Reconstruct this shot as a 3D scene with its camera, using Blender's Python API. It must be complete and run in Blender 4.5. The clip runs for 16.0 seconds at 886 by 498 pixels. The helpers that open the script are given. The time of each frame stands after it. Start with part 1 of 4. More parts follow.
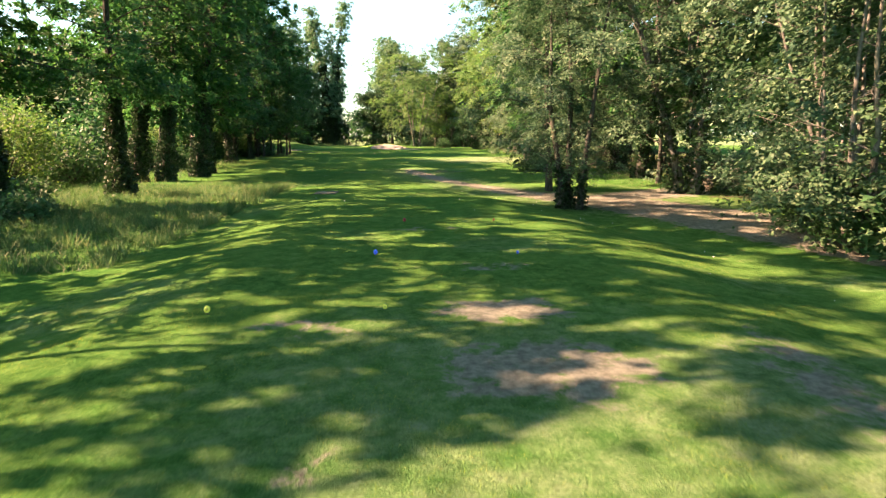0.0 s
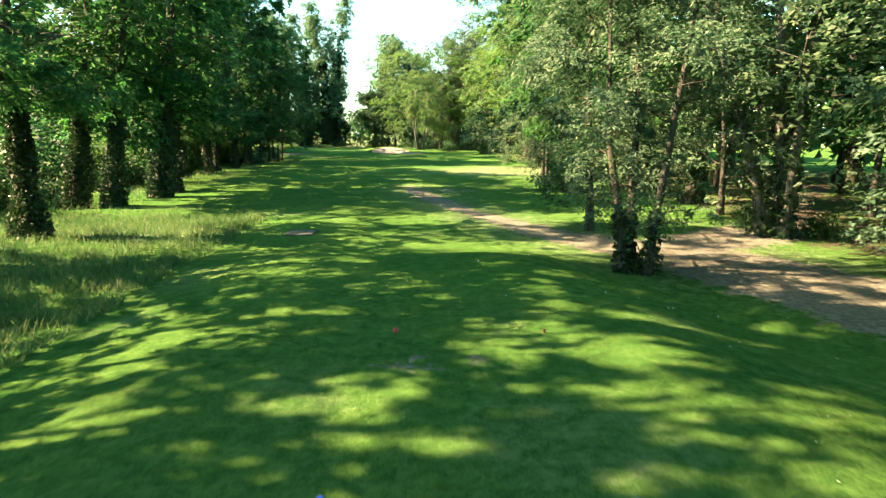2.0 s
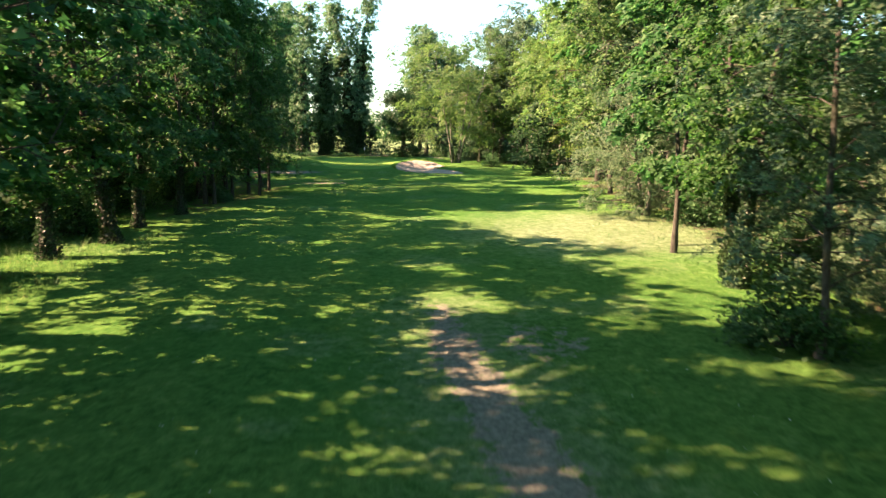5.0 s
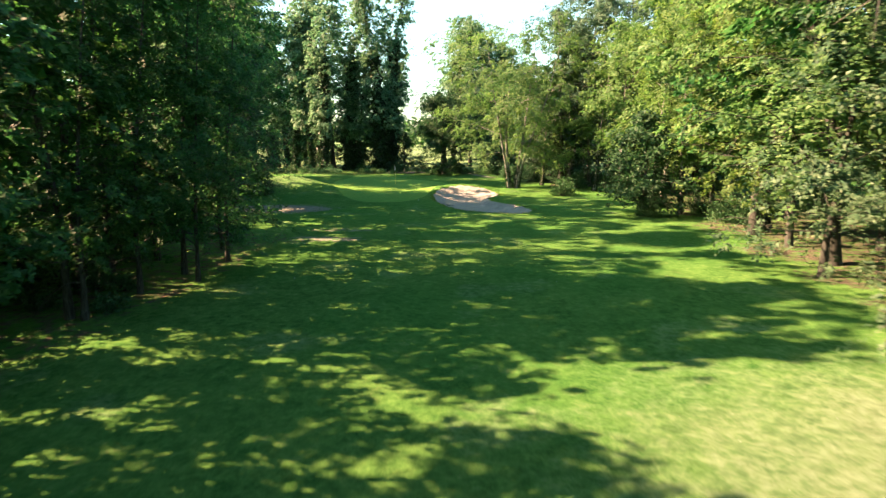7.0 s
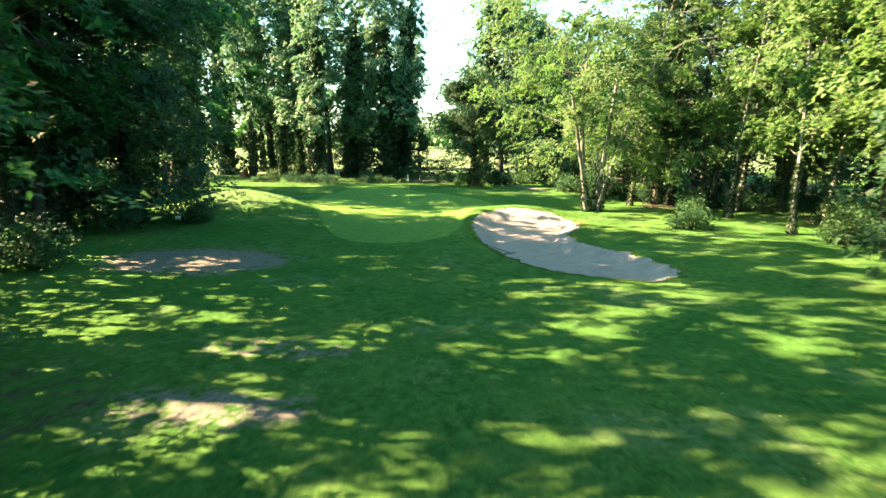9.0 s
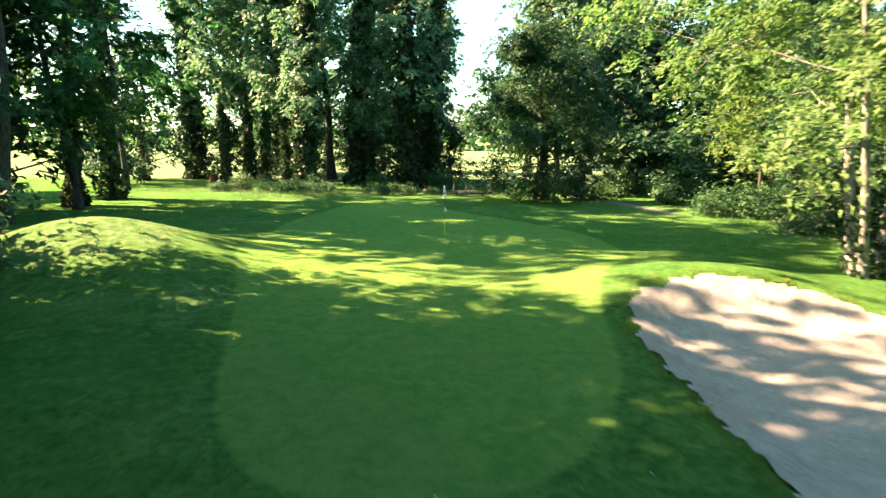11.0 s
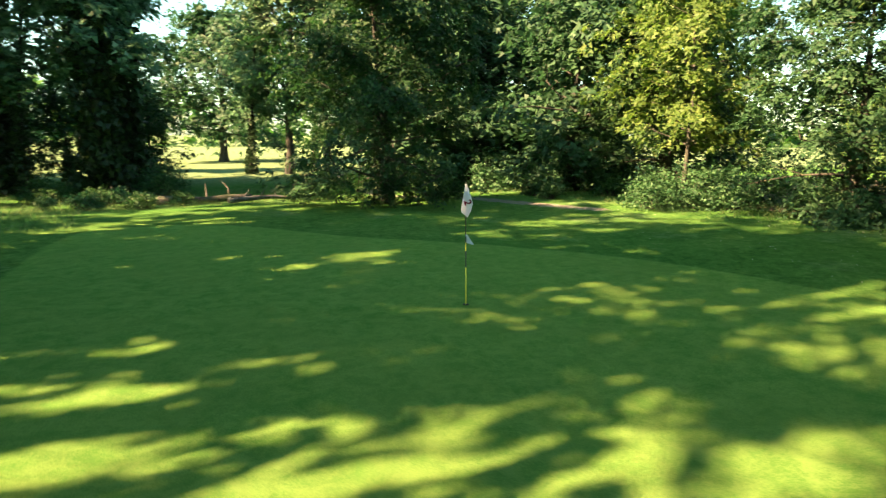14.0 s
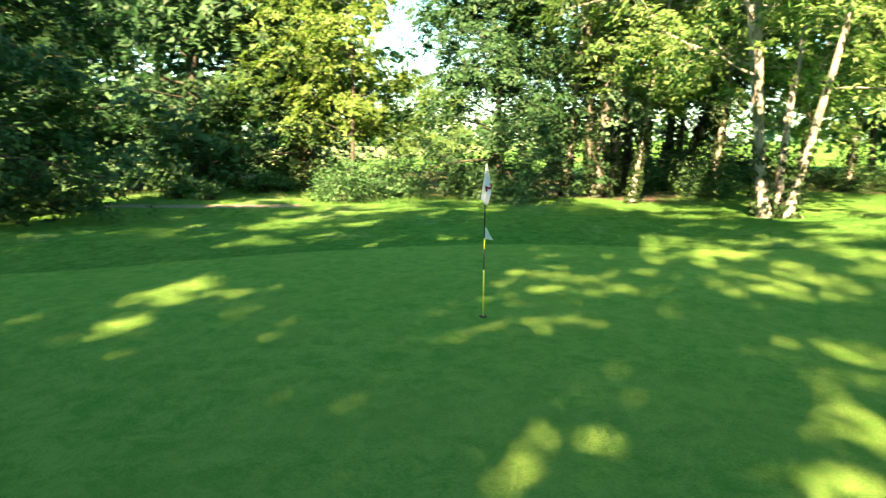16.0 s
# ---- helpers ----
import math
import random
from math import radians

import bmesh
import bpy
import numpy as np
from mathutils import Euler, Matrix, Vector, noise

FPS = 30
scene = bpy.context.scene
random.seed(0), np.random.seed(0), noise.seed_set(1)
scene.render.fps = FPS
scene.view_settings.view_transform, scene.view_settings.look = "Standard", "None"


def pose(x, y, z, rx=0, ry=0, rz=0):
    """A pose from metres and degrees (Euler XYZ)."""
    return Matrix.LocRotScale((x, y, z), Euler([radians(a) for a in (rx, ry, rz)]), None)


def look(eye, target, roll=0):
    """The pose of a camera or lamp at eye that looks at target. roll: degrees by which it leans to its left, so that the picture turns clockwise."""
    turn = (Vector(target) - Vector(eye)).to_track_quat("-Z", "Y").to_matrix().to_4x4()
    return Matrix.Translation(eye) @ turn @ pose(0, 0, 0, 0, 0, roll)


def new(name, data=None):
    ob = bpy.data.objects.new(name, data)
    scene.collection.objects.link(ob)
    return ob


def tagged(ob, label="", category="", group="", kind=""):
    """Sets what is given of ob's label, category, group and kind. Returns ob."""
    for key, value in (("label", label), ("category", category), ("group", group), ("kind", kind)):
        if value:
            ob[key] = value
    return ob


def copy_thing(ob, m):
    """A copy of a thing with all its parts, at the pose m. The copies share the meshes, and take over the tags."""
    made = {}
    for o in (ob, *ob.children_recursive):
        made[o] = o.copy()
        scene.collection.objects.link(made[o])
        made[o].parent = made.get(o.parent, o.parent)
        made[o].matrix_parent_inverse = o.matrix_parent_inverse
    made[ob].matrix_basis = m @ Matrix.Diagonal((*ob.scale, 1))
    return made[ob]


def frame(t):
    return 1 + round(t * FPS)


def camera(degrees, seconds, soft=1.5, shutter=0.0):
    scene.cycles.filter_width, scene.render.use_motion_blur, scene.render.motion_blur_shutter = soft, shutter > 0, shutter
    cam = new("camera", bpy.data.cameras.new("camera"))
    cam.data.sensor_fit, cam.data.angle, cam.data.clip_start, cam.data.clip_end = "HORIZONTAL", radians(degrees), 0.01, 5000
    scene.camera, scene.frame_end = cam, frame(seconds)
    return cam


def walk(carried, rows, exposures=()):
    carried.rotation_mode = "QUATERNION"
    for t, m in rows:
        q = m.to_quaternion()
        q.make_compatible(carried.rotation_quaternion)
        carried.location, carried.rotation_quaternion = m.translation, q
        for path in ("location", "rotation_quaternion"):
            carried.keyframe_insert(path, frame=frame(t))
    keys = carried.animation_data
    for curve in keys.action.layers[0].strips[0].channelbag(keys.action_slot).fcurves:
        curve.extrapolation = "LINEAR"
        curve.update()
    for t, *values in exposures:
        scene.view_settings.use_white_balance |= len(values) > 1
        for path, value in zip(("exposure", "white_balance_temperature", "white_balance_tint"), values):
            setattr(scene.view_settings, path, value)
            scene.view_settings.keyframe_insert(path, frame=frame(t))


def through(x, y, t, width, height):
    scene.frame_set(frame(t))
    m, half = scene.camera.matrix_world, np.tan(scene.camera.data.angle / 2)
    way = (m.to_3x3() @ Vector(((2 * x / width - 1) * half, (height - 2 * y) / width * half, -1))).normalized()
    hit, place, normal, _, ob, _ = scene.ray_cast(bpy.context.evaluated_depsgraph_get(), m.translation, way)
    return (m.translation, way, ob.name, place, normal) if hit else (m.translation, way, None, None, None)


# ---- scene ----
PATH = [
    (0, 0.216, -5.656, 1.975, -2.57, -10.62, -0.21),
    (0.5, 0.240, -4.341, 2.109, -2.60, -10.66, -0.07),
    (1, 0.269, -2.928, 2.283, -2.53, -10.66, 0.08),
    (1.5, 0.302, -1.397, 2.476, -2.36, -10.73, 0.10),
    (2, 0.292, 0.228, 2.744, -2.26, -10.81, 0.04),
    (2.5, 0.266, 2.143, 2.989, -1.98, -10.88, -0.12),
    (3, 0.244, 4.619, 3.238, -1.61, -10.90, -0.12),
    (3.5, 0.234, 7.551, 3.488, -1.15, -10.91, -0.05),
    (4, 0.161, 10.959, 3.740, -0.66, -10.88, 0.26),
    (4.2, 0.123, 12.460, 3.850, -0.36, -10.94, 0.38),
    (4.9, 0.115, 17.991, 4.512, 0.69, -11.17, 0.18),
    (5.6, -0.043, 24.817, 5.378, 2.08, -11.50, -0.43),
    (6.3, -0.761, 32.005, 5.839, 3.34, -11.44, -0.59),
    (6.5, -1.055, 33.972, 5.874, 3.70, -11.28, -0.49),
    (7, -1.897, 39.063, 5.894, 4.38, -11.02, -0.23),
    (7.5, -2.808, 44.454, 5.860, 4.86, -10.82, 0.03),
    (8, -3.688, 50.203, 5.831, 5.31, -10.65, 0.09),
    (8.5, -4.600, 56.086, 5.570, 5.38, -10.52, 0.05),
    (9, -5.533, 62.023, 5.104, 5.47, -10.81, 0.00),
    (9.5, -6.466, 68.049, 4.732, 5.77, -10.66, 0.10),
    (10, -7.293, 74.090, 4.344, 6.27, -10.60, 0.22),
    (10.2, -7.658, 76.459, 4.234, 6.44, -10.47, 0.22),
    (10.9, -9.408, 83.810, 3.908, 7.28, -10.48, 0.31),
    (11.6, -11.668, 89.289, 3.749, 6.35, -10.69, 0.34),
    (12.3, -13.673, 93.299, 3.465, 0.22, -10.82, 0.31),
    (12.5, -14.161, 94.382, 3.316, -2.31, -10.80, 0.31),
    (13, -15.297, 96.709, 3.020, -9.65, -10.79, 0.28),
    (13.5, -16.416, 98.582, 2.859, -17.25, -10.69, 0.24),
    (14, -17.544, 100.249, 2.714, -25.44, -10.67, 0.18),
    (14.5, -18.733, 101.906, 2.527, -34.90, -10.66, 0.12),
    (15, -19.688, 103.666, 2.379, -45.50, -10.64, 0.17),
    (15.5, -20.339, 105.457, 2.292, -58.29, -10.42, 0.24),
    (16, -20.644, 107.208, 2.224, -71.08, -10.29, 0.41),
]

cam = camera(72.0, 16.0, soft=1.35, shutter=0.3)
walk(cam, [(t, pose(x, y, z, 0, 0, yaw) @ pose(0, 0, 0, 90 + pitch, 0, 0) @ pose(0, 0, 0, 0, 0, roll)) for t, x, y, z, yaw, pitch, roll in PATH],
     exposures=[(0, 2.32, 6850, -3), (0.5, 2.4, 6750, -16), (1.5, 2.5, 6600, -28), (2.5, 2.54, 6750, -20), (3, 2.6, 6850, -24), (4, 2.44, 6650, -10), (6.5, 2.28, 6600, -6), (7, 2.3, 6650, -12), (7.7, 2.7, 6450, -20), (8.5, 2.9, 6350, -20), (10.2, 2.94, 6350, -17),
                (12.5, 2.52, 7150, -10), (13.5, 2.6, 7250, -13), (14.2, 2.56, 7300, -19), (15, 2.8, 7200, -27), (16, 3.16, 7100, -25)])

# ---------------------------------------------------------------- light
SUN_ELEVATION = 36.0
world = bpy.data.worlds.new("sky")
scene.world = world
world.use_nodes = True
wn = world.node_tree
sky = wn.nodes.new("ShaderNodeTexSky")
sky.sky_type, sky.sun_disc = "NISHITA", False
sky.sun_elevation, sky.sun_rotation = radians(SUN_ELEVATION), radians(270)
sky.dust_density, sky.air_density = 1.0, 1.0
wn.links.new(sky.outputs[0], wn.nodes["Background"].inputs[0])
wn.nodes["Background"].inputs[1].default_value = 0.096

sun = new("sun", bpy.data.lights.new("sun", "SUN"))
sun.data.energy, sun.data.angle, sun.data.color = 11.7, radians(0.53), (1.0, 0.53, 0.39)
sun.matrix_world = look((-60 * math.cos(radians(SUN_ELEVATION)), 50, 60 * math.sin(radians(SUN_ELEVATION))), (0, 50, 0))

# ---------------------------------------------------------------- materials


class Nodes:
    """Short hand for building one node material."""

    def __init__(self, name):
        self.mat = bpy.data.materials.new(name)
        self.mat.use_nodes = True
        self.tree = self.mat.node_tree
        self.bsdf = self.tree.nodes["Principled BSDF"]
        self.out = self.tree.nodes["Material Output"]

    def add(self, kind, **inputs):
        node = self.tree.nodes.new(kind)
        for key, value in inputs.items():
            self.put(node, key.replace("_", " "), value)
        return node

    def put(self, node, key, value):
        socket = node.inputs[int(key)] if key.isdigit() else node.inputs[key]
        if hasattr(value, "is_output"):
            self.tree.links.new(value, socket)
        else:
            socket.default_value = value

    def where(self):
        return self.add("ShaderNodeTexCoord").outputs["Object"]

    def noise(self, scale, detail=4.0, rough=0.55, vector=None, distort=0.0):
        node = self.add("ShaderNodeTexNoise", Scale=scale, Detail=detail, Roughness=rough, Distortion=distort)
        self.put(node, "Vector", vector if vector is not None else self.where())
        return node.outputs["Fac"]

    def ramp(self, fac, low, high, a=0.0, b=1.0):
        node = self.add("ShaderNodeMapRange")
        node.interpolation_type = "SMOOTHSTEP"
        for key, value in zip(("Value", "From Min", "From Max", "To Min", "To Max"), (fac, low, high, a, b)):
            self.put(node, key, value)
        return node.outputs[0]

    def mix(self, fac, a, b):
        node = self.tree.nodes.new("ShaderNodeMix")
        node.data_type = "RGBA"
        self.put(node, "0", fac)
        for index, value in ((6, a), (7, b)):
            self.put(node, str(index), value if hasattr(value, "is_output") else (*value, 1.0))
        return node.outputs[2]

    def math(self, op, a, b=0.0):
        node = self.tree.nodes.new("ShaderNodeMath")
        node.operation = op
        self.put(node, "0", a)
        self.put(node, "1", b)
        return node.outputs[0]

    def attribute(self, name):
        node = self.tree.nodes.new("ShaderNodeAttribute")
        node.attribute_name = name
        return node.outputs["Fac"]

    def bump(self, height, strength, distance):
        node = self.add("ShaderNodeBump", Strength=strength, Distance=distance, Height=height)
        self.put(self.bsdf, "Normal", node.outputs[0])

    def done(self, color, rough=0.6, specular=0.3, metallic=0.0):
        for key, value in (("Base Color", color), ("Roughness", rough), ("Specular IOR Level", specular), ("Metallic", metallic)):
            self.put(self.bsdf, key, value if hasattr(value, "is_output") or key != "Base Color" else (*value, 1.0))
        return self.mat


def leaf_material(name, dark, mid, light, through=0.4, rough=0.6):
    n = Nodes(name)
    island = n.add("ShaderNodeNewGeometry").outputs["Random Per Island"]
    tree = n.add("ShaderNodeObjectInfo").outputs["Random"]
    spread = n.noise(0.35, 2.0)
    mixed = n.math("ADD", n.math("MULTIPLY", island, 0.6), n.math("MULTIPLY", spread, 0.5))
    color = n.mix(n.ramp(mixed, 0.15, 0.6), dark, mid)
    color = n.mix(n.ramp(mixed, 0.55, 0.95), color, light)
    hue = n.add("ShaderNodeHueSaturation", Hue=n.ramp(tree, 0, 1, 0.494, 0.52), Saturation=n.ramp(tree, 0, 1, 1.05, 0.9), Value=n.ramp(tree, 0, 1, 0.85, 1.2), Color=color)
    color = hue.outputs[0]
    n.done(color, rough, 0.2)
    glow = n.add("ShaderNodeBsdfTranslucent")
    warm = n.add("ShaderNodeHueSaturation", Hue=0.5, Saturation=1.08, Value=1.65, Color=color)
    n.put(glow, "Color", warm.outputs[0])
    both = n.add("ShaderNodeMixShader")
    n.put(both, "0", through)
    n.put(both, "1", n.bsdf.outputs[0])
    n.put(both, "2", glow.outputs[0])
    n.tree.links.new(both.outputs[0], n.out.inputs[0])
    return n.mat


LEAF_OAK = leaf_material("oak_leaves", (0.015, 0.046, 0.012), (0.036, 0.1, 0.026), (0.078, 0.15, 0.045), 0.45)
LEAF_ASH = leaf_material("ash_leaves", (0.015, 0.042, 0.018), (0.04, 0.09, 0.039), (0.115, 0.172, 0.09), 0.25)
LEAF_BRIGHT = leaf_material("robinia_leaves", (0.0352, 0.0836, 0.0194), (0.0748, 0.141, 0.0352), (0.132, 0.198, 0.0616), 0.45)
LEAF_WILLOW = leaf_material("willow_leaves", (0.0306, 0.068, 0.0306), (0.0595, 0.111, 0.051), (0.119, 0.17, 0.0935), 0.36)
LEAF_POPLAR = leaf_material("poplar_leaves", (0.03, 0.075, 0.032), (0.066, 0.135, 0.058), (0.15, 0.225, 0.12), 0.4)
LEAF_IVY = leaf_material("ivy_leaves", (0.009, 0.022, 0.008), (0.017, 0.04, 0.013), (0.042, 0.075, 0.026), 0.18, 0.45)
LEAF_BUSH = leaf_material("bush_leaves", (0.016, 0.046, 0.016), (0.034, 0.09, 0.028), (0.078, 0.14, 0.056), 0.3)
# Oak leaf tones darkened: shade of the back trees put into the colour
LEAF_SHADED = leaf_material("shaded_leaves", (0.01, 0.031, 0.01), (0.02, 0.06, 0.019), (0.042, 0.088, 0.03), 0.3)
BLADES = leaf_material("long_grass", (0.02, 0.058, 0.015), (0.056, 0.11, 0.03), (0.14, 0.165, 0.066), 0.38, 0.6)


def bark_material(name, dark, pale):
    n = Nodes(name)
    stretch = n.add("ShaderNodeMapping", Vector=n.where(), Scale=(1.0, 1.0, 0.18))
    ridges = n.noise(16.0, 6.0, 0.65, stretch.outputs[0], 0.6)
    stains = n.noise(1.3, 3.0)
    color = n.mix(n.ramp(ridges, 0.35, 0.65), dark, pale)
    color = n.mix(n.ramp(stains, 0.5, 0.75, 0.0, 0.5), color, (0.06, 0.08, 0.03))
    n.bump(ridges, 0.8, 0.03)
    return n.done(color, 0.9, 0.1)


BARK_DARK = bark_material("dark_bark", (0.018, 0.019, 0.016), (0.062, 0.066, 0.055))
BARK_WHITE = bark_material("whitish_bark", (0.09, 0.096, 0.085), (0.25, 0.262, 0.235))
BARK_PALE = bark_material("pale_bark", (0.04, 0.043, 0.037), (0.135, 0.142, 0.125))


def ground_material():
    n = Nodes("turf")
    fine = n.noise(55.0, 6.0, 0.7)
    speck = n.noise(9.0, 6.0, 0.7)
    tuft = n.noise(3.4, 9.0, 0.78, None, 0.4)
    patch = n.noise(0.55, 5.0, 0.6)
    broad = n.noise(0.12, 3.0, 0.5)
    ragged = n.noise(2.2, 7.0, 0.7)
    blade = n.math("ADD", n.math("MULTIPLY", fine, 0.45), n.math("MULTIPLY", tuft, 0.55))
    grass = n.mix(n.ramp(blade, 0.4, 0.6), (0.0248, 0.0826, 0.0177), (0.113, 0.215, 0.0519))
    grass = n.mix(n.ramp(patch, 0.35, 0.7, 0.0, 0.55), grass, (0.0944, 0.189, 0.0448))
    grass = n.mix(n.ramp(broad, 0.4, 0.65, 0.0, 0.3), grass, (0.0307, 0.127, 0.0236))
    grass = n.mix(n.ramp(speck, 0.46, 0.72, 0.0, 0.5), grass, (0.0201, 0.0684, 0.013))
    thatch = n.math("MULTIPLY", n.ramp(tuft, 0.54, 0.72, 0.0, 0.6), n.ramp(patch, 0.42, 0.62))
    grass = n.mix(thatch, grass, (0.189, 0.218, 0.104))
    short = n.mix(n.ramp(blade, 0.4, 0.6), (0.0755, 0.183, 0.0354), (0.151, 0.262, 0.0661))
    short = n.mix(n.ramp(patch, 0.4, 0.7, 0.0, 0.35), short, (0.147, 0.236, 0.059))
    green_edge = n.math("ADD", n.attribute("green"), n.ramp(ragged, 0.2, 0.8, -0.06, 0.06))
    color = n.mix(n.ramp(green_edge, 0.42, 0.58), grass, short)
    straw = n.mix(n.ramp(blade, 0.4, 0.6), (0.092, 0.132, 0.0661), (0.191, 0.262, 0.153))
    dry = n.math("ADD", n.attribute("dry"), n.ramp(ragged, 0.25, 0.75, -0.16, 0.16))
    dry = n.math("ADD", dry, n.ramp(tuft, 0.3, 0.7, -0.12, 0.12))
    color = n.mix(n.ramp(dry, 0.15, 1.1), color, straw)
    earth = n.mix(n.ramp(speck, 0.3, 0.7), (0.1, 0.109, 0.086), (0.215, 0.234, 0.185))
    earth = n.mix(n.ramp(fine, 0.55, 0.75, 0.0, 0.6), earth, (0.265, 0.3, 0.245))
    earth = n.mix(n.ramp(tuft, 0.56, 0.7, 0.0, 0.55), earth, (0.075, 0.078, 0.055))
    bare = n.math("ADD", n.attribute("dirt"), n.ramp(ragged, 0.25, 0.75, -0.3, 0.3))
    bare = n.math("ADD", bare, n.ramp(tuft, 0.3, 0.7, -0.26, 0.26))
    color = n.mix(n.ramp(bare, 0.38, 0.66), color, earth)
    litter = n.mix(n.ramp(speck, 0.35, 0.7), (0.042, 0.039, 0.029), (0.125, 0.113, 0.085))
    wood = n.math("ADD", n.attribute("litter"), n.ramp(ragged, 0.25, 0.75, -0.35, 0.35))
    color = n.mix(n.ramp(wood, 0.35, 0.75), color, litter)
    relief = n.math("ADD", n.math("ADD", fine, n.math("MULTIPLY", speck, 0.8)), n.math("MULTIPLY", tuft, 1.2))
    n.bump(relief, 1.0, 0.06)
    return n.done(color, 1.0, 0.0)


def plain_material(name, a, b, scale, rough=0.6, specular=0.3, bump=0.0):
    n = Nodes(name)
    grain = n.noise(scale, 5.0, 0.6)
    stain = n.noise(scale * 0.12, 3.0)
    color = n.mix(n.ramp(n.math("ADD", n.math("MULTIPLY", grain, 0.6), n.math("MULTIPLY", stain, 0.4)), 0.3, 0.7), a, b)
    if bump:
        n.bump(grain, 0.6, bump)
    return n.done(color, rough, specular)


TURF = ground_material()
SAND = plain_material("bunker_sand", (0.152, 0.152, 0.132), (0.246, 0.246, 0.214), 14.0, 0.95, 0.1, 0.02)
CONCRETE = plain_material("concrete", (0.04, 0.05, 0.036), (0.10, 0.115, 0.086), 9.0, 0.9, 0.15, 0.006)

# ---------------------------------------------------------------- ground


def smooth(edge0, edge1, v):
    u = np.clip((v - edge0) / (edge1 - edge0), 0, 1)
    return u * u * (3 - 2 * u)


def waves(x, y, size, seed):
    """Cheap smooth noise, about -1 to 1."""
    total = np.zeros_like(x)
    rng = np.random.RandomState(seed)
    for _ in range(7):
        a, p, k = rng.uniform(0, 6.283), rng.uniform(0, 6.283), rng.uniform(0.5, 1.8) / size
        total += np.sin(6.283 * k * (x * math.cos(a) + y * math.sin(a)) + p)
    return total / 4.0


def loop(points, steps=14):
    """A smooth closed outline through a few corners."""
    p = np.array(points, float)
    out = []
    for i in range(len(p)):
        a, b, c, d = p[i - 1], p[i], p[(i + 1) % len(p)], p[(i + 2) % len(p)]
        for s in np.arange(steps) / steps:
            out.append(0.5 * (2 * b + (c - a) * s + (2 * a - 5 * b + 4 * c - d) * s * s + (3 * b - a - 3 * c + d) * s ** 3))
    return np.array(out)


def inside(outline, x, y):
    """Signed distance to an outline, positive inside."""
    best = np.full(x.shape, 1e9)
    odd = np.zeros(x.shape, bool)
    for (ax, ay), (bx, by) in zip(outline, np.roll(outline, -1, 0)):
        dx, dy = bx - ax, by - ay
        u = np.clip(((x - ax) * dx + (y - ay) * dy) / (dx * dx + dy * dy + 1e-9), 0, 1)
        best = np.minimum(best, np.hypot(x - ax - u * dx, y - ay - u * dy))
        if dy:
            odd ^= ((ay > y) != (by > y)) & (x < (y - ay) * dx / dy + ax)
    return np.where(odd, best, -best)


def along(points, x, y):
    """Distance to a line of (x, y, half width), less the half width."""
    best = np.full(x.shape, 1e9)
    for (ax, ay, aw), (bx, by, bw) in zip(points, points[1:]):
        dx, dy = bx - ax, by - ay
        u = np.clip(((x - ax) * dx + (y - ay) * dy) / (dx * dx + dy * dy), 0, 1)
        best = np.minimum(best, np.hypot(x - ax - u * dx, y - ay - u * dy) - aw - u * (bw - aw))
    return best


def blob(x, y, cx, cy, rx, ry):
    return 1 - np.hypot((x - cx) / rx, (y - cy) / ry)


BUNKER = loop([(-7.1, 99.3), (-6.9, 94.0), (-5.7, 89.2), (-4.1, 86.0), (-2.3, 84.5), (0.3, 84.2), (1.5, 86.2), (0.4, 89.0), (-1.5, 91.3), (-1.9, 94.2), (-0.9, 97.5), (-2.4, 100.2), (-5.0, 100.8)])
GREEN = loop([(-16.6, 98.5), (-14.2, 92.8), (-12.5, 90.9), (-10.5, 90.8), (-8.9, 92.0), (-7.9, 95.0), (-7.6, 100.5), (-6.0, 106.0), (-6.8, 110.5), (-9.2, 113.8), (-12.0, 117.0), (-15.5, 121.0), (-19.5, 121.5), (-20.5, 113.0), (-19.0, 104.0)])
TRACK = [(-0.3, 35.5, 0.25), (0.3, 31.5, 0.55), (1.9, 25.2, 0.6), (3.0, 22.1, 0.65), (4.2, 18.8, 0.75), (6.0, 16.6, 1.3), (7.8, 14.2, 1.9), (9.4, 9.5, 2.0), (11.0, 3.0, 1.8), (12.0, -12.0, 1.6)]
BRANCH = [(7.0, 16.3, 1.0), (10.5, 18.4, 1.5), (13.2, 20.8, 1.2), (17.0, 27.0, 0.9), (24.0, 36.0, 0.9)]
BACK_PATH = [(-1.5, 119.5, 0.4), (-3.0, 122.5, 0.55), (-5.0, 127.5, 0.55), (-5.5, 133.0, 0.6), (-4.5, 142.0, 0.6), (-2.0, 156.0, 0.6)]


def sandy(x, y):
    """Signed distance to the ragged edge of the bunker, positive in the sand."""
    return inside(BUNKER, x, y) + 0.16 * waves(x, y, 1.5, 71) + 0.07 * waves(x, y, 0.5, 72)


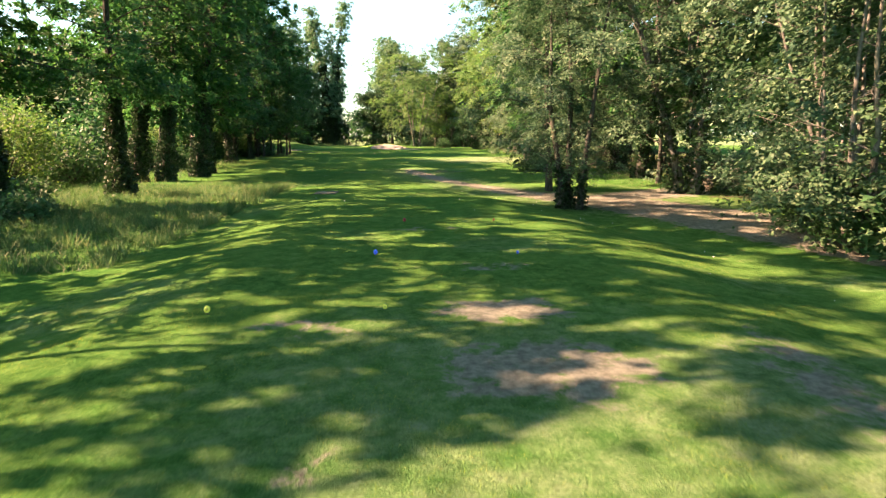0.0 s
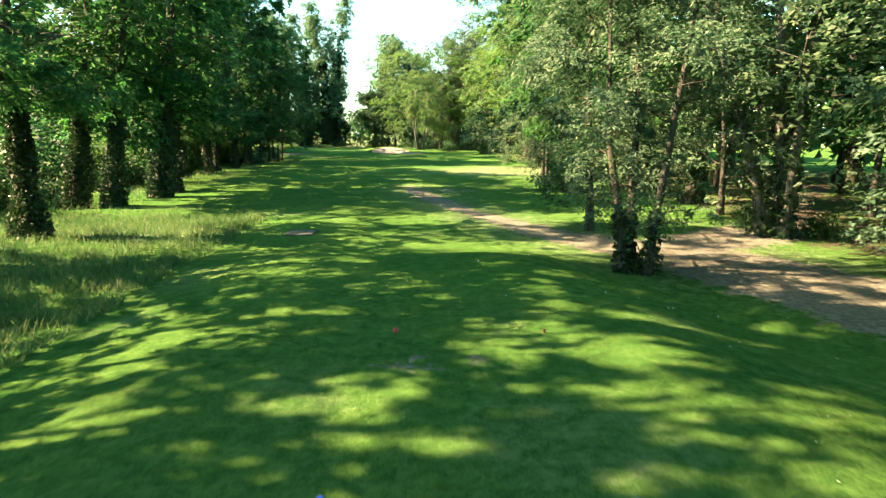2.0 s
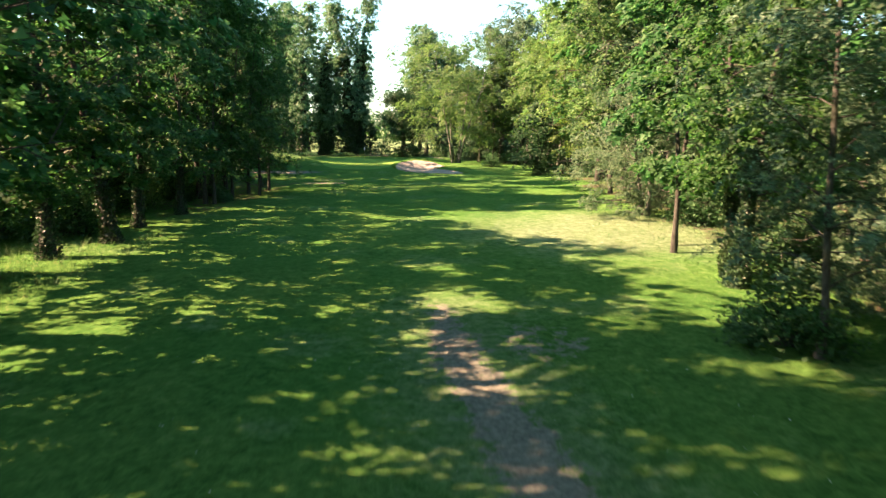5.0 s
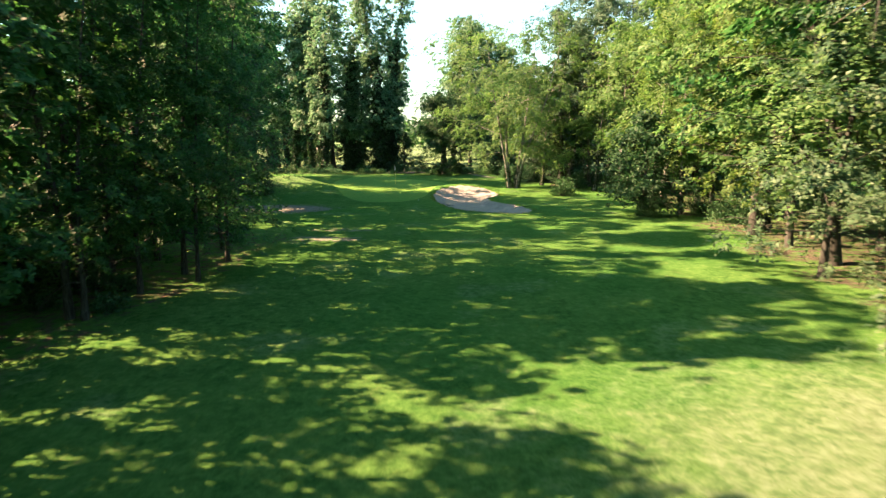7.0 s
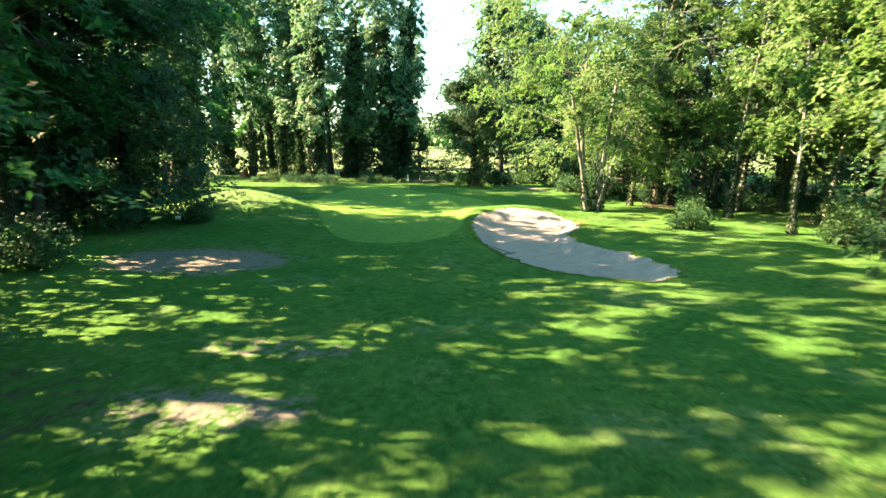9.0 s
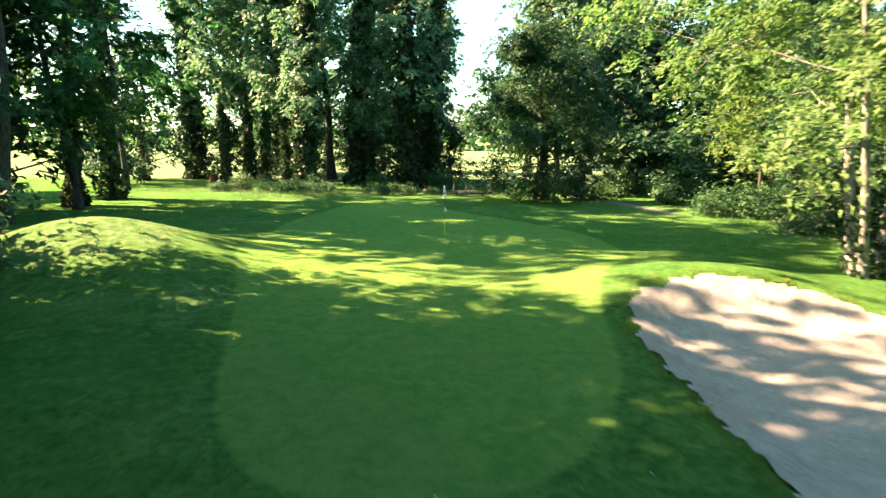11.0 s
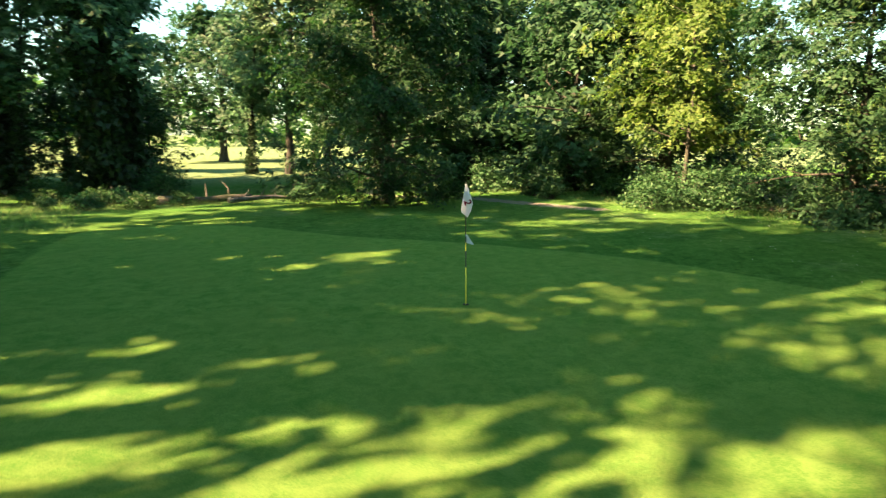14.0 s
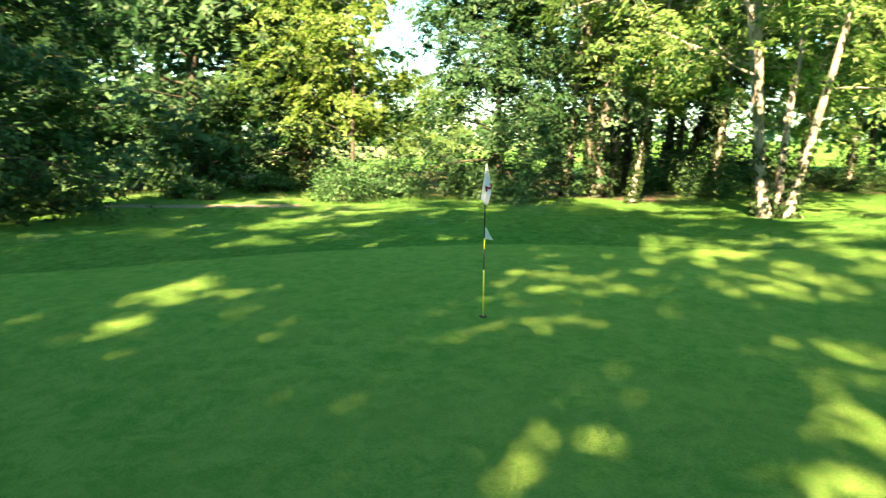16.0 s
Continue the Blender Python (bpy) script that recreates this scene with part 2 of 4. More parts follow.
def height(x, y):
    x, y = np.asarray(x, float), np.asarray(y, float)
    z = np.interp(y, [-60, 10, 30, 55, 85, 100, 126, 134, 150, 400], [-0.35, -0.38, -0.3, -0.15, -0.15, -0.15, -0.25, -0.85, -1.0, -1.0])
    z = z + 0.05 * waves(x, y, 9.0, 3) + 0.007 * waves(x, y, 2.6, 4)
    tee = smooth(-6.0, -2.0, x + 0.25 * np.sin(y * 0.5)) * smooth(6.4, 3.0, x + 0.03 * (y - 5) ** 2 * (y > 5) * 0.5) * smooth(17.0, 14.0, y + 0.03 * x * x)
    z = z * (1 - tee) + (0.0 + 0.012 * waves(x, y, 3.0, 5)) * tee
    z = z + 1.4 * np.exp(-((x + 23.4) / 4.2) ** 2 - ((y - 102.8) / 3.0) ** 2) + 0.35 * np.exp(-((x + 19.0) / 2.2) ** 2 - ((y - 100.4) / 2.0) ** 2)
    z = z + 0.62 * np.exp(-((x + 4.4) / 3.6) ** 2 - ((y - 101.6) / 2.6) ** 2)
    z = z - 0.5 * smooth(3.0, 12.0, x) * smooth(104, 116, y) * smooth(150, 130, y)
    rough = smooth(-5.0, -7.0, x) * smooth(32, 24, y)
    z = z + rough * 0.08 * waves(x, y, 4.0, 8)
    d = sandy(x, y)
    return z - 0.45 * smooth(-0.15, 1.3, d) * 1.0


def spread(lo, hi, step, out, grow=1.25):
    """Grid lines: even between lo and hi, wider and wider out to the ends."""
    line = list(np.arange(lo, hi + step / 2, step))
    s, v = step, hi
    while v < out:
        s *= grow
        v += s
        line.append(v)
    s, v = step, lo
    while v > -out:
        s *= grow
        v -= s
        line.insert(0, v)
    return np.array(line)


def sheet(name, xs, ys, z, material, keep=None, values=None):
    gx, gy = np.meshgrid(xs, ys)
    nx, ny = len(xs), len(ys)
    verts = np.stack([gx.ravel(), gy.ravel(), z(gx, gy).ravel()], 1)
    i = (np.arange(ny - 1)[:, None] * nx + np.arange(nx - 1)[None]).ravel()
    faces = np.stack([i, i + 1, i + 1 + nx, i + nx], 1)
    if keep is not None:
        faces = faces[keep(gx, gy).ravel()[faces].all(1)]
        used, back = np.unique(faces, return_inverse=True)
        verts, faces = verts[used], back.reshape(-1, 4)
    me = bpy.data.meshes.new(name)
    me.from_pydata(verts, [], faces.tolist())
    for key, value in (values or {}).items():
        layer = me.attributes.new(key, "FLOAT", "POINT")
        layer.data.foreach_set("value", np.clip(value(gx, gy).ravel(), -2, 2).astype(np.float32))
    me.polygons.foreach_set("use_smooth", [True] * len(me.polygons))
    me.materials.append(material)
    return new(name, me)


def dirt(x, y):
    m = 0.5 - along(TRACK, x, y) / 0.9
    m = np.maximum(m, 0.5 - along(BRANCH, x, y) / 1.0)
    m = np.maximum(m, 0.5 - along(BACK_PATH, x, y) / 0.8)
    for cx, cy, rx, ry, k in ((1.25, 1.05, 1.0, 0.55, 1.0), (1.35, -0.75, 1.35, 0.95, 0.75), (0.05, -1.9, 0.2, 0.16, 0.6), (-0.55, -2.2, 0.24, 0.18, 0.62), (3.6, -1.6, 0.7, 2.6, 0.6), (-0.9, 0.55, 1.2, 0.4, 0.52), (1.3, 3.4, 1.4, 0.5, 0.42), (0.6, 7.2, 1.3, 0.6, 0.4), (-18.2, 86.0, 5.6, 3.4, 0.85), (-11.2, 72.6, 3.4, 1.3, 0.6), (-11.0, 76.0, 3.5, 1.2, 0.4), (2.2, 32.5, 1.6, 2.0, 0.45)):
        m = np.maximum(m, k * np.minimum(1, 2.0 * blob(x, y, cx, cy, rx, ry)))
    return np.maximum(m, 0) * smooth(0.3, -0.2, sandy(x, y))


def dry(x, y):
    m = 0.62 * np.minimum(1, 1.6 * blob(x, y, 3.4, -1.8, 2.2, 3.2))
    m = np.maximum(m, 0.5 * np.minimum(1, 1.5 * blob(x, y, 0.8, -1.2, 4.6, 4.4)))
    # Dry grass, widened over the sun patch so its straw colour yellows lit turf
    m = np.maximum(m, 0.88 * np.minimum(1, 1.4 * blob(x, y, 7.5, 48.0, 10.5, 10.5) + 0.12 * waves(x, y, 6.0, 13)))
    m = np.maximum(m, 0.65 * np.minimum(1, 2 * blob(x, y, -8.5, 19.5, 3.6, 2.4)))
    m = np.maximum(m, 0.55 * smooth(3.2, 0.0, along(TRACK, x, y)) * smooth(9, 14, y))
    m = np.maximum(m, 0.4 * smooth(0.2, 0.8, waves(x, y, 5.0, 11)) * smooth(1.0, -1.0, inside(GREEN, x, y)))
    m = np.maximum(m, 0.75 * smooth(141, 152, y))
    m = np.maximum(m, 0.75 * smooth(-24, -34, x) * smooth(130, 80, y))
    return np.maximum(m, 0.5 * np.minimum(1, 2 * blob(x, y, -23.0, 102.0, 5.0, 3.6)))


def litter(x, y):
    m = 0.5 * smooth(-12.2, -14.5, x + 0.8 * waves(x, y, 6.0, 21)) * smooth(45, 58, y) * smooth(80, 71, y) * smooth(-24, -20, x)
    m = np.maximum(m, 0.6 * smooth(10.0, 13.0, x + 1.2 * waves(x, y, 7.0, 22)) * smooth(8, 14, y) * smooth(110, 100, y) * smooth(40, 30, x))
    m = np.maximum(m, 0.7 * smooth(2.0, 6.0, x + waves(x, y, 6.0, 23)) * smooth(103, 108, y) * smooth(150, 140, y) * smooth(40, 30, x))
    return m


ground = sheet("ground", spread(-30, 16, 0.36, 1500), spread(-8, 136, 0.36, 1500), lambda x, y: height(x, y) - 0.15 * smooth(0.05, 0.5, sandy(x, y)), TURF,
               values={"dirt": dirt, "dry": dry, "litter": litter, "green": lambda x, y: 0.5 + inside(GREEN, x, y) / 1.2})
tagged(ground, "mown golf turf with dry patches and worn bare earth", "ground", kind="structure")
bunker = sheet("bunker_sand", np.arange(-8.0, 2.4, 0.1), np.arange(83.4, 101.8, 0.1), lambda x, y: height(x, y) + 0.03 * waves(x, y, 1.2, 31) * smooth(0.1, 0.9, sandy(x, y)) + 0.012, SAND,
               keep=lambda x, y: sandy(x, y) > 0.0)
tagged(bunker, "pale raked sand bunker beside the green", "bunker", kind="structure")

# ---------------------------------------------------------------- makers


def mesh_from(name, verts, faces, material, smooth_faces=True):
    me = bpy.data.meshes.new(name)
    me.from_pydata(verts, [], faces)
    if smooth_faces:
        me.polygons.foreach_set("use_smooth", [True] * len(me.polygons))
    me.materials.append(material)
    return me


def part(name, bm, material, parent=None, label=""):
    """One mesh object out of a bmesh or a finished mesh, under a thing."""
    if isinstance(bm, bmesh.types.BMesh):
        me = bpy.data.meshes.new(name)
        bm.to_mesh(me)
        bm.free()
        me.materials.append(material)
    else:
        me = bm
    ob = new(name, me)
    ob.parent = parent
    return tagged(ob, label)


def empty(name, label, category, group="", kind=""):
    ob = new(name)
    ob.empty_display_size = 0.3
    return tagged(ob, label, category, group, kind)


def tube(verts, faces, points, radii, sides):
    """Adds a tapered tube along a line of points."""
    base = len(verts)
    points = [Vector(p) for p in points]
    for i, (p, r) in enumerate(zip(points, radii)):
        d = (points[min(i + 1, len(points) - 1)] - points[max(i - 1, 0)]).normalized()
        u = d.orthogonal().normalized() if abs(d.z) < 0.9 else Vector((1, 0, 0)).cross(d).normalized()
        w = d.cross(u)
        for k in range(sides):
            a = 6.28319 * k / sides
            verts.append(p + float(r) * (math.cos(a) * u + math.sin(a) * w))
    for i in range(len(points) - 1):
        for k in range(sides):
            a, b = base + i * sides + k, base + i * sides + (k + 1) % sides
            faces.append((a, b, b + sides, a + sides))


def leaf_mesh(name, centres, size, material, rng, droop=0.3, slim=0.5, flat=0.5, corners=4, facing=None, heading=None):
    """Many folded leaves, each of its own size and turn, in sprays that face and head one way where these are given."""
    n = len(centres)
    s = size * rng.uniform(0.65, 1.3, n)[:, None]
    normal = rng.normal(size=(n, 3))
    if facing is None:
        normal[:, 2] = np.abs(normal[:, 2]) + flat
    else:
        normal = facing + 0.36 * normal
    normal /= np.linalg.norm(normal, axis=1)[:, None]
    ahead = rng.normal(size=(n, 3))
    ahead[:, 2] -= droop
    if heading is not None:
        ahead = heading + 0.45 * ahead
    ahead -= (ahead * normal).sum(1)[:, None] * normal
    ahead /= np.linalg.norm(ahead, axis=1)[:, None]
    side = np.cross(normal, ahead)
    v = np.empty((n, corners, 3))
    if corners == 4:
        v[:, 0] = centres - ahead * s * 0.5
        v[:, 1] = centres + side * s * slim * 0.5 + normal * s * 0.08
        v[:, 2] = centres + ahead * s * 0.5 - normal * s * 0.06
        v[:, 3] = centres - side * s * slim * 0.5 + normal * s * 0.08
    else:
        v[:, 0] = centres - ahead * s * 0.3 + side * s * slim * 0.55
        v[:, 1] = centres + ahead * s * 0.6
        v[:, 2] = centres - ahead * s * 0.4 - side * s * slim * 0.55
    me = bpy.data.meshes.new(name)
    me.vertices.add(corners * n)
    me.vertices.foreach_set("co", v.astype(np.float32).ravel())
    me.loops.add(corners * n)
    me.loops.foreach_set("vertex_index", np.arange(corners * n, dtype=np.int32))
    me.polygons.add(n)
    me.polygons.foreach_set("loop_start", np.arange(0, corners * n, corners, dtype=np.int32))
    me.update(calc_edges=True)
    me.materials.append(material)
    return me


def crooked(rng, start, heading, length, steps, wander, lift):
    """A wandering line of points for a stem or a limb."""
    p, d = np.array(start, float), np.array(heading, float)
    out = [p.copy()]
    for _ in range(steps):
        d = d + rng.normal(size=3) * wander + np.array([0, 0, lift])
        d /= np.linalg.norm(d)
        p = p + d * length / steps
        out.append(p.copy())
    return np.array(out)


def sprays(rng, tips, weights, leaves, clump, droop, size, axis):
    """Leaf places in drooping, layered sprays round the twig ends: the centre, the facing and the heading of each leaf."""
    per = 8
    mass = np.repeat(np.arange(len(tips)), per)
    wide = (clump * rng.uniform(0.6, 1.4, len(tips)))[mass]
    away = rng.normal(size=(len(mass), 3)) * np.array([0.95, 0.95, 0.62])
    centre = tips[mass] + away * wide[:, None]
    trunk = np.stack([np.interp(centre[:, 2], axis[:, 2], axis[:, c]) for c in (0, 1)], 1)
    out = np.concatenate([centre[:, :2] - trunk, np.zeros((len(mass), 1))], 1)
    out /= np.linalg.norm(out, axis=1)[:, None] + 1e-6
    face = 0.55 * out + 0.35 * rng.normal(size=(len(mass), 3)) + np.array([0, 0, 0.85])
    face /= np.linalg.norm(face, axis=1)[:, None]
    radius = np.maximum(wide * rng.uniform(0.38, 0.75, len(mass)), size)
    load = weights[mass] * rng.uniform(0.3, 1.7, len(mass))
    pick = rng.choice(len(mass), leaves, p=load / load.sum())
    turn = rng.normal(size=(leaves, 3))
    turn -= (turn * face[pick]).sum(1)[:, None] * face[pick]
    turn /= np.linalg.norm(turn, axis=1)[:, None]
    r = np.sqrt(rng.uniform(0, 1, leaves))[:, None] * radius[pick][:, None] * rng.uniform(0.75, 1.25, leaves)[:, None]
    place = centre[pick] + turn * r + face[pick] * rng.normal(size=(leaves, 1)) * 0.16 * radius[pick][:, None]
    place[:, 2] -= 0.3 * (0.4 + droop) * (r[:, 0] / radius[pick]) ** 2 * radius[pick]
    return place, face[pick], turn


def tree(name, label, seed, tall, girth, clear, reach, leaves, size, leaf, bark, stems=1, lean=0.0, profile=(0.55, 1.0, 0.75, 0.25), limbs=22, rise=0.35,
         clump=0.6, ivy=0.0, ivy_leaves=0, ivy_thick=0.35, slim=0.5, droop=0.3, corners=3, ivy_size=0.15, masses=0, twigs=True, category="tree"):
    """A tree: tapered stems with limbs, and a crown of many folded leaves in clumps along the limbs."""
    rng = np.random.RandomState(seed)
    thing = empty(name, label, category)
    verts, faces, tips, weights, stem_lines = [], [], [], [], []
    for stem in range(stems):
        a = 6.283 * stem / stems + rng.uniform(0, 0.8)
        tilt = lean + (0.16 if stems > 1 else 0.0) * rng.uniform(0.6, 1.3)
        start = (0.3 * math.cos(a) * (stems > 1), 0.3 * math.sin(a) * (stems > 1), -0.25)
        line = crooked(rng, start, (tilt * math.cos(a), tilt * math.sin(a), 1), tall * rng.uniform(0.85, 1.0), 10, 0.045, 0.03)
        g = girth * rng.uniform(0.75, 1.05)
        radii = [g * (1.45 if i == 0 else 1.0) * (1 - 0.93 * i / 10) for i in range(11)]
        tube(verts, faces, line, radii, 9)
        stem_lines.append((line, radii))
        for k in range(limbs // stems):
            f = (k + rng.uniform(0, 1)) / (limbs // stems)
            h = clear / tall + (0.97 - clear / tall) * f
            i = min(int(h * 10), 9)
            at = line[i] + (line[i + 1] - line[i]) * (h * 10 - i)
            out = reach * np.interp(f, [0, 0.33, 0.7, 1.0], profile) * rng.uniform(0.65, 1.15)
            az = k * 2.4 + rng.uniform(-0.5, 0.5) + a
            limb = crooked(rng, at, (math.cos(az), math.sin(az), rise + 0.5 * f * rng.uniform(0.4, 1.2)), out, 5, 0.16, -0.05 * droop)
            r = min(0.35 * radii[i], 0.02 + 0.018 * out)
            tube(verts, faces, limb, [r * (1 - 0.85 * j / 5) for j in range(6)], 4)
            for j in range(2, 6):
                tips.append(limb[j])
                weights.append(0.5 + 0.25 * j)
                for _ in range(2):
                    turn = rng.normal(size=3)
                    turn[2] *= 0.5
                    twig = crooked(rng, limb[j], turn, out * rng.uniform(0.18, 0.4), 2, 0.2, -0.1 * droop)
                    if twigs:
                        tube(verts, faces, [twig[0], twig[2]], [r * 0.35, r * 0.08], 3)
                    tips += [twig[1], twig[2]]
                    weights += [0.8, 1.2]
        tips += [line[9], line[10]]
        weights += [1.0, 1.0]
    part("trunk", mesh_from("trunk", verts, faces, bark), bark, thing)
    tips, weights = np.array(tips), np.array(weights)
    if masses:
        chosen = rng.choice(len(tips), masses, replace=False)
        tips, weights = tips[chosen], weights[chosen] * rng.uniform(0.5, 1.5, masses)
    centres, facing, heading = sprays(rng, tips, weights, leaves, clump, droop, size, stem_lines[0][0])
    part("crown", leaf_mesh("crown", centres, size, leaf, rng, droop, slim, 0.5, corners, facing, heading), leaf, thing)
    if ivy_leaves:
        which = rng.randint(0, stems, ivy_leaves)
        h = ivy * rng.uniform(0, 1, ivy_leaves) ** 1.25
        az = rng.uniform(0, 6.283, ivy_leaves)
        centres = np.empty((ivy_leaves, 3))
        for s, (line, radii) in enumerate(stem_lines):
            m = which == s
            for c in range(3):
                centres[m, c] = np.interp(h[m], line[:, 2], line[:, c])
            lumps = 0.65 + 0.45 * np.sin(az[m] * 2 + h[m] * 1.9 + s) * np.sin(h[m] * 1.1 + 2 * s)
            r = np.interp(h[m], line[:, 2], radii) + ivy_thick * lumps * rng.uniform(0.35, 1.0, m.sum()) * (1.15 - 0.6 * h[m] / ivy)
            centres[m, 0] += r * np.cos(az[m])
            centres[m, 1] += r * np.sin(az[m])
        part("ivy", leaf_mesh("ivy", centres, ivy_size, LEAF_IVY, rng, 0.8, 0.85, 0.1, 3), LEAF_IVY, thing, "dark glossy climbing ivy")
    return thing


def bush(name, label, seed, tall, reach, leaves, size, leaf, clumps=40, category="bush"):
    """A bush: thin stems from one foot and dense leaf clumps down to the ground."""
    rng = np.random.RandomState(seed)
    thing = empty(name, label, category)
    verts, faces, tips = [], [], []
    for k in range(clumps):
        az, f = rng.uniform(0, 6.283), rng.uniform(0.15, 1.0)
        end = np.array([math.cos(az) * reach * f ** 0.6 * 0.85, math.sin(az) * reach * f ** 0.6 * 0.85, tall * rng.uniform(0.12, 1.0) * (1.05 - 0.55 * f)])
        mid = end * 0.5 + rng.normal(size=3) * 0.08
        tube(verts, faces, [(0, 0, -0.1), mid, end], [0.025, 0.015, 0.006], 4)
        tips += [end, end * 0.75 + mid * 0.25]
    part("woody_base", mesh_from("woody_base", verts, faces, BARK_DARK), BARK_DARK, thing)
    tips = np.array(tips)
    pick = rng.randint(0, len(tips), leaves)
    off = rng.normal(size=(leaves, 3)) * 0.17 * reach * np.array([1, 1, 0.75])
    centres = tips[pick] + off
    centres[:, 2] = np.abs(centres[:, 2]) + 0.02
    part("foliage", leaf_mesh("foliage", centres, size * 1.12, leaf, rng, 0.3, 0.7, 0.5, 3), leaf, thing)
    return thing


def plant(proto, spots, label=""):
    """Copies of a thing at (x, y, scale), each turned and stretched a little."""
    for k, (x, y, s, *turn) in enumerate(spots):
        z = float(height(np.array([x]), np.array([y]))[0])
        rng = random.Random(round(x * 131) + 7919 * round(y * 17))
        m = pose(x, y, z, 0, 0, turn[0] if turn else rng.uniform(0, 360)) @ Matrix.Diagonal((s * rng.uniform(0.92, 1.08), s * rng.uniform(0.92, 1.08), s * rng.uniform(0.94, 1.08), 1))
        if k == 0:
            proto.matrix_basis = m
            ob = proto
        else:
            ob = copy_thing(proto, m @ Matrix.Diagonal([1 / v for v in proto.scale] + [1]))
        if label:
            tagged(ob, label)

# ---------------------------------------------------------------- trees

oak = tree("oak_tree", "tall dark green oak with spreading limbs beside the fairway", 11, 18, 0.27, 3.6, 5.4, 12500, 0.295, LEAF_OAK, BARK_DARK, limbs=30, ivy=4.5, ivy_leaves=1500, ivy_thick=0.3, clump=0.45, slim=0.62, droop=0.5, masses=140)
# The oaks at x -27 to -28.5 are added out of view for fairway shade
plant(oak, [(-12.6, 32.5, 1.05), (-27.0, 87.0, 1.2), (-27.5, 81.0, 1.1), (-28.5, 91.5, 1.2),
            (-15.2, 41.3, 0.88), (-14.6, 44.6, 0.9), (-15.4, 48.4, 0.68), (-15.2, 52.8, 0.65), (-19.5, 51.5, 0.7), (-17.2, 46.4, 0.84), (-17.0, 38.5, 1.0),
            (12.4, 26.9, 1.0), (13.0, 32.3, 1.1), (14.3, 76.9, 1.25), (17.5, 45.0, 1.1), (20.0, 18.0, 1.1), (17.0, 62.0, 1.35), (22.0, 30.0, 1.1)])
near_oak = tree("old_oak_tree", "old oak with overhanging limbs and a sleeve of dark ivy", 34, 17.5, 0.27, 4.3, 5.2, 40000, 0.157, LEAF_OAK, BARK_DARK, limbs=30, ivy=5.0, ivy_leaves=5200, ivy_thick=0.45, ivy_size=0.13, clump=0.42, slim=0.6, droop=0.5, corners=3, masses=240)
plant(near_oak, [(-12.4, 13.2, 0.95), (-11.1, 18.3, 0.95), (-35.2, 116.8, 1.15)])
slim_oak = tree("slim_tree", "slim dark trunked tree with a high leafy crown", 12, 17, 0.14, 3.4, 3.1, 9500, 0.26, LEAF_OAK, BARK_DARK, limbs=22, profile=(0.7, 1.0, 0.8, 0.4), clump=0.42, slim=0.6, droop=0.5, masses=84)
# The last two and the one at (-17.2, 60.4) are added to cast shade
plant(slim_oak, [(-13.4, 28.4, 0.85), (-14.0, 34.4, 1.0), (-14.8, 38.0, 0.9), (-15.6, 57.3, 1.1), (-17.2, 60.4, 1.3), (-18.9, 57.0, 1.15), (9.0, 43.0, 1.0), (9.6, 44.6, 0.95), (13.6, 71.4, 1.3), (14.0, 38.0, 1.0), (17.0, 22.0, 1.1), (16.5, 33.0, 1.0), (19.0, 40.0, 1.1), (15.0, 52.0, 1.0), (-21.0, 9.5, 0.8), (-20.0, 13.8, 0.75)])
airy_oak = tree("airy_tree", "slim dark trunked tree with sparse clumps of leaves", 29, 17, 0.14, 3.6, 3.3, 13500, 0.15, LEAF_OAK, BARK_DARK, limbs=20, profile=(0.8, 1.0, 0.8, 0.4), clump=0.45, slim=0.6, droop=0.5, masses=40)
plant(airy_oak, [(-16.8, 61.5, 1.1), (-17.6, 66.4, 1.0)])
alder = tree("alder_tree", "dark trunked alder with dense leaves down to knee height", 44, 15, 0.15, 1.5, 3.2, 14500, 0.15, LEAF_OAK, BARK_DARK, limbs=36, profile=(0.95, 1.0, 0.8, 0.4), rise=0.2, clump=0.5, slim=0.6, droop=0.6, corners=3, masses=95, lean=0.04)
plant(alder, [(-15.0, 57.2, 0.9), (-15.0, 60.4, 0.9), (-13.8, 62.6, 0.8), (-15.0, 63.8, 1.0), (-14.3, 66.6, 0.9), (-15.8, 69.5, 1.0)])
# Added trees, mostly out of view, whose thin crowns cast dappled shade
open_tree = tree("open_crowned_tree", "added tall tree with a wide thin crown that dapples the ground", 24, 21, 0.26, 6.0, 6.4, 8500, 0.4, LEAF_OAK, BARK_DARK, limbs=26, profile=(0.7, 1.0, 0.9, 0.5), rise=0.3, clump=0.85, slim=0.65, masses=64)
plant(open_tree, [(-37.0, 111.3, 1.2), (-33.0, 109.6, 1.0), (-38.0, 120.0, 1.2), (-34.0, 115.5, 0.95), (-26.5, 83.0, 1.15), (-28.0, 89.5, 1.2), (-25.0, 76.0, 1.1), (-21.0, 60.5, 1.0)])
# Unobserved trees, added to the west to break up the sun on the turf
sparse_tree = tree("sparse_tree", "added tall thinly leaved tree that casts dappled shade", 27, 20, 0.22, 6.0, 6.0, 3400, 0.42, LEAF_OAK, BARK_DARK, limbs=20, profile=(0.7, 1.0, 0.9, 0.5), rise=0.3, clump=0.8, slim=0.65, masses=26)
plant(sparse_tree, [(-17.0, 6.5, 0.95), (-34.0, 96.4, 0.9), (-9.2, 0.2, 0.55), (-20.5, 73.5, 1.2), (-14.5, -2.4, 0.95), (-14.5, 8.6, 0.9), (-12.8, 7.4, 0.8), (-12.5, 5.0, 0.85), (-15.0, 1.8, 0.8), (-14.0, -10.5, 0.9), (-40.0, 128.5, 1.2), (-24.0, 79.5, 1.1)])
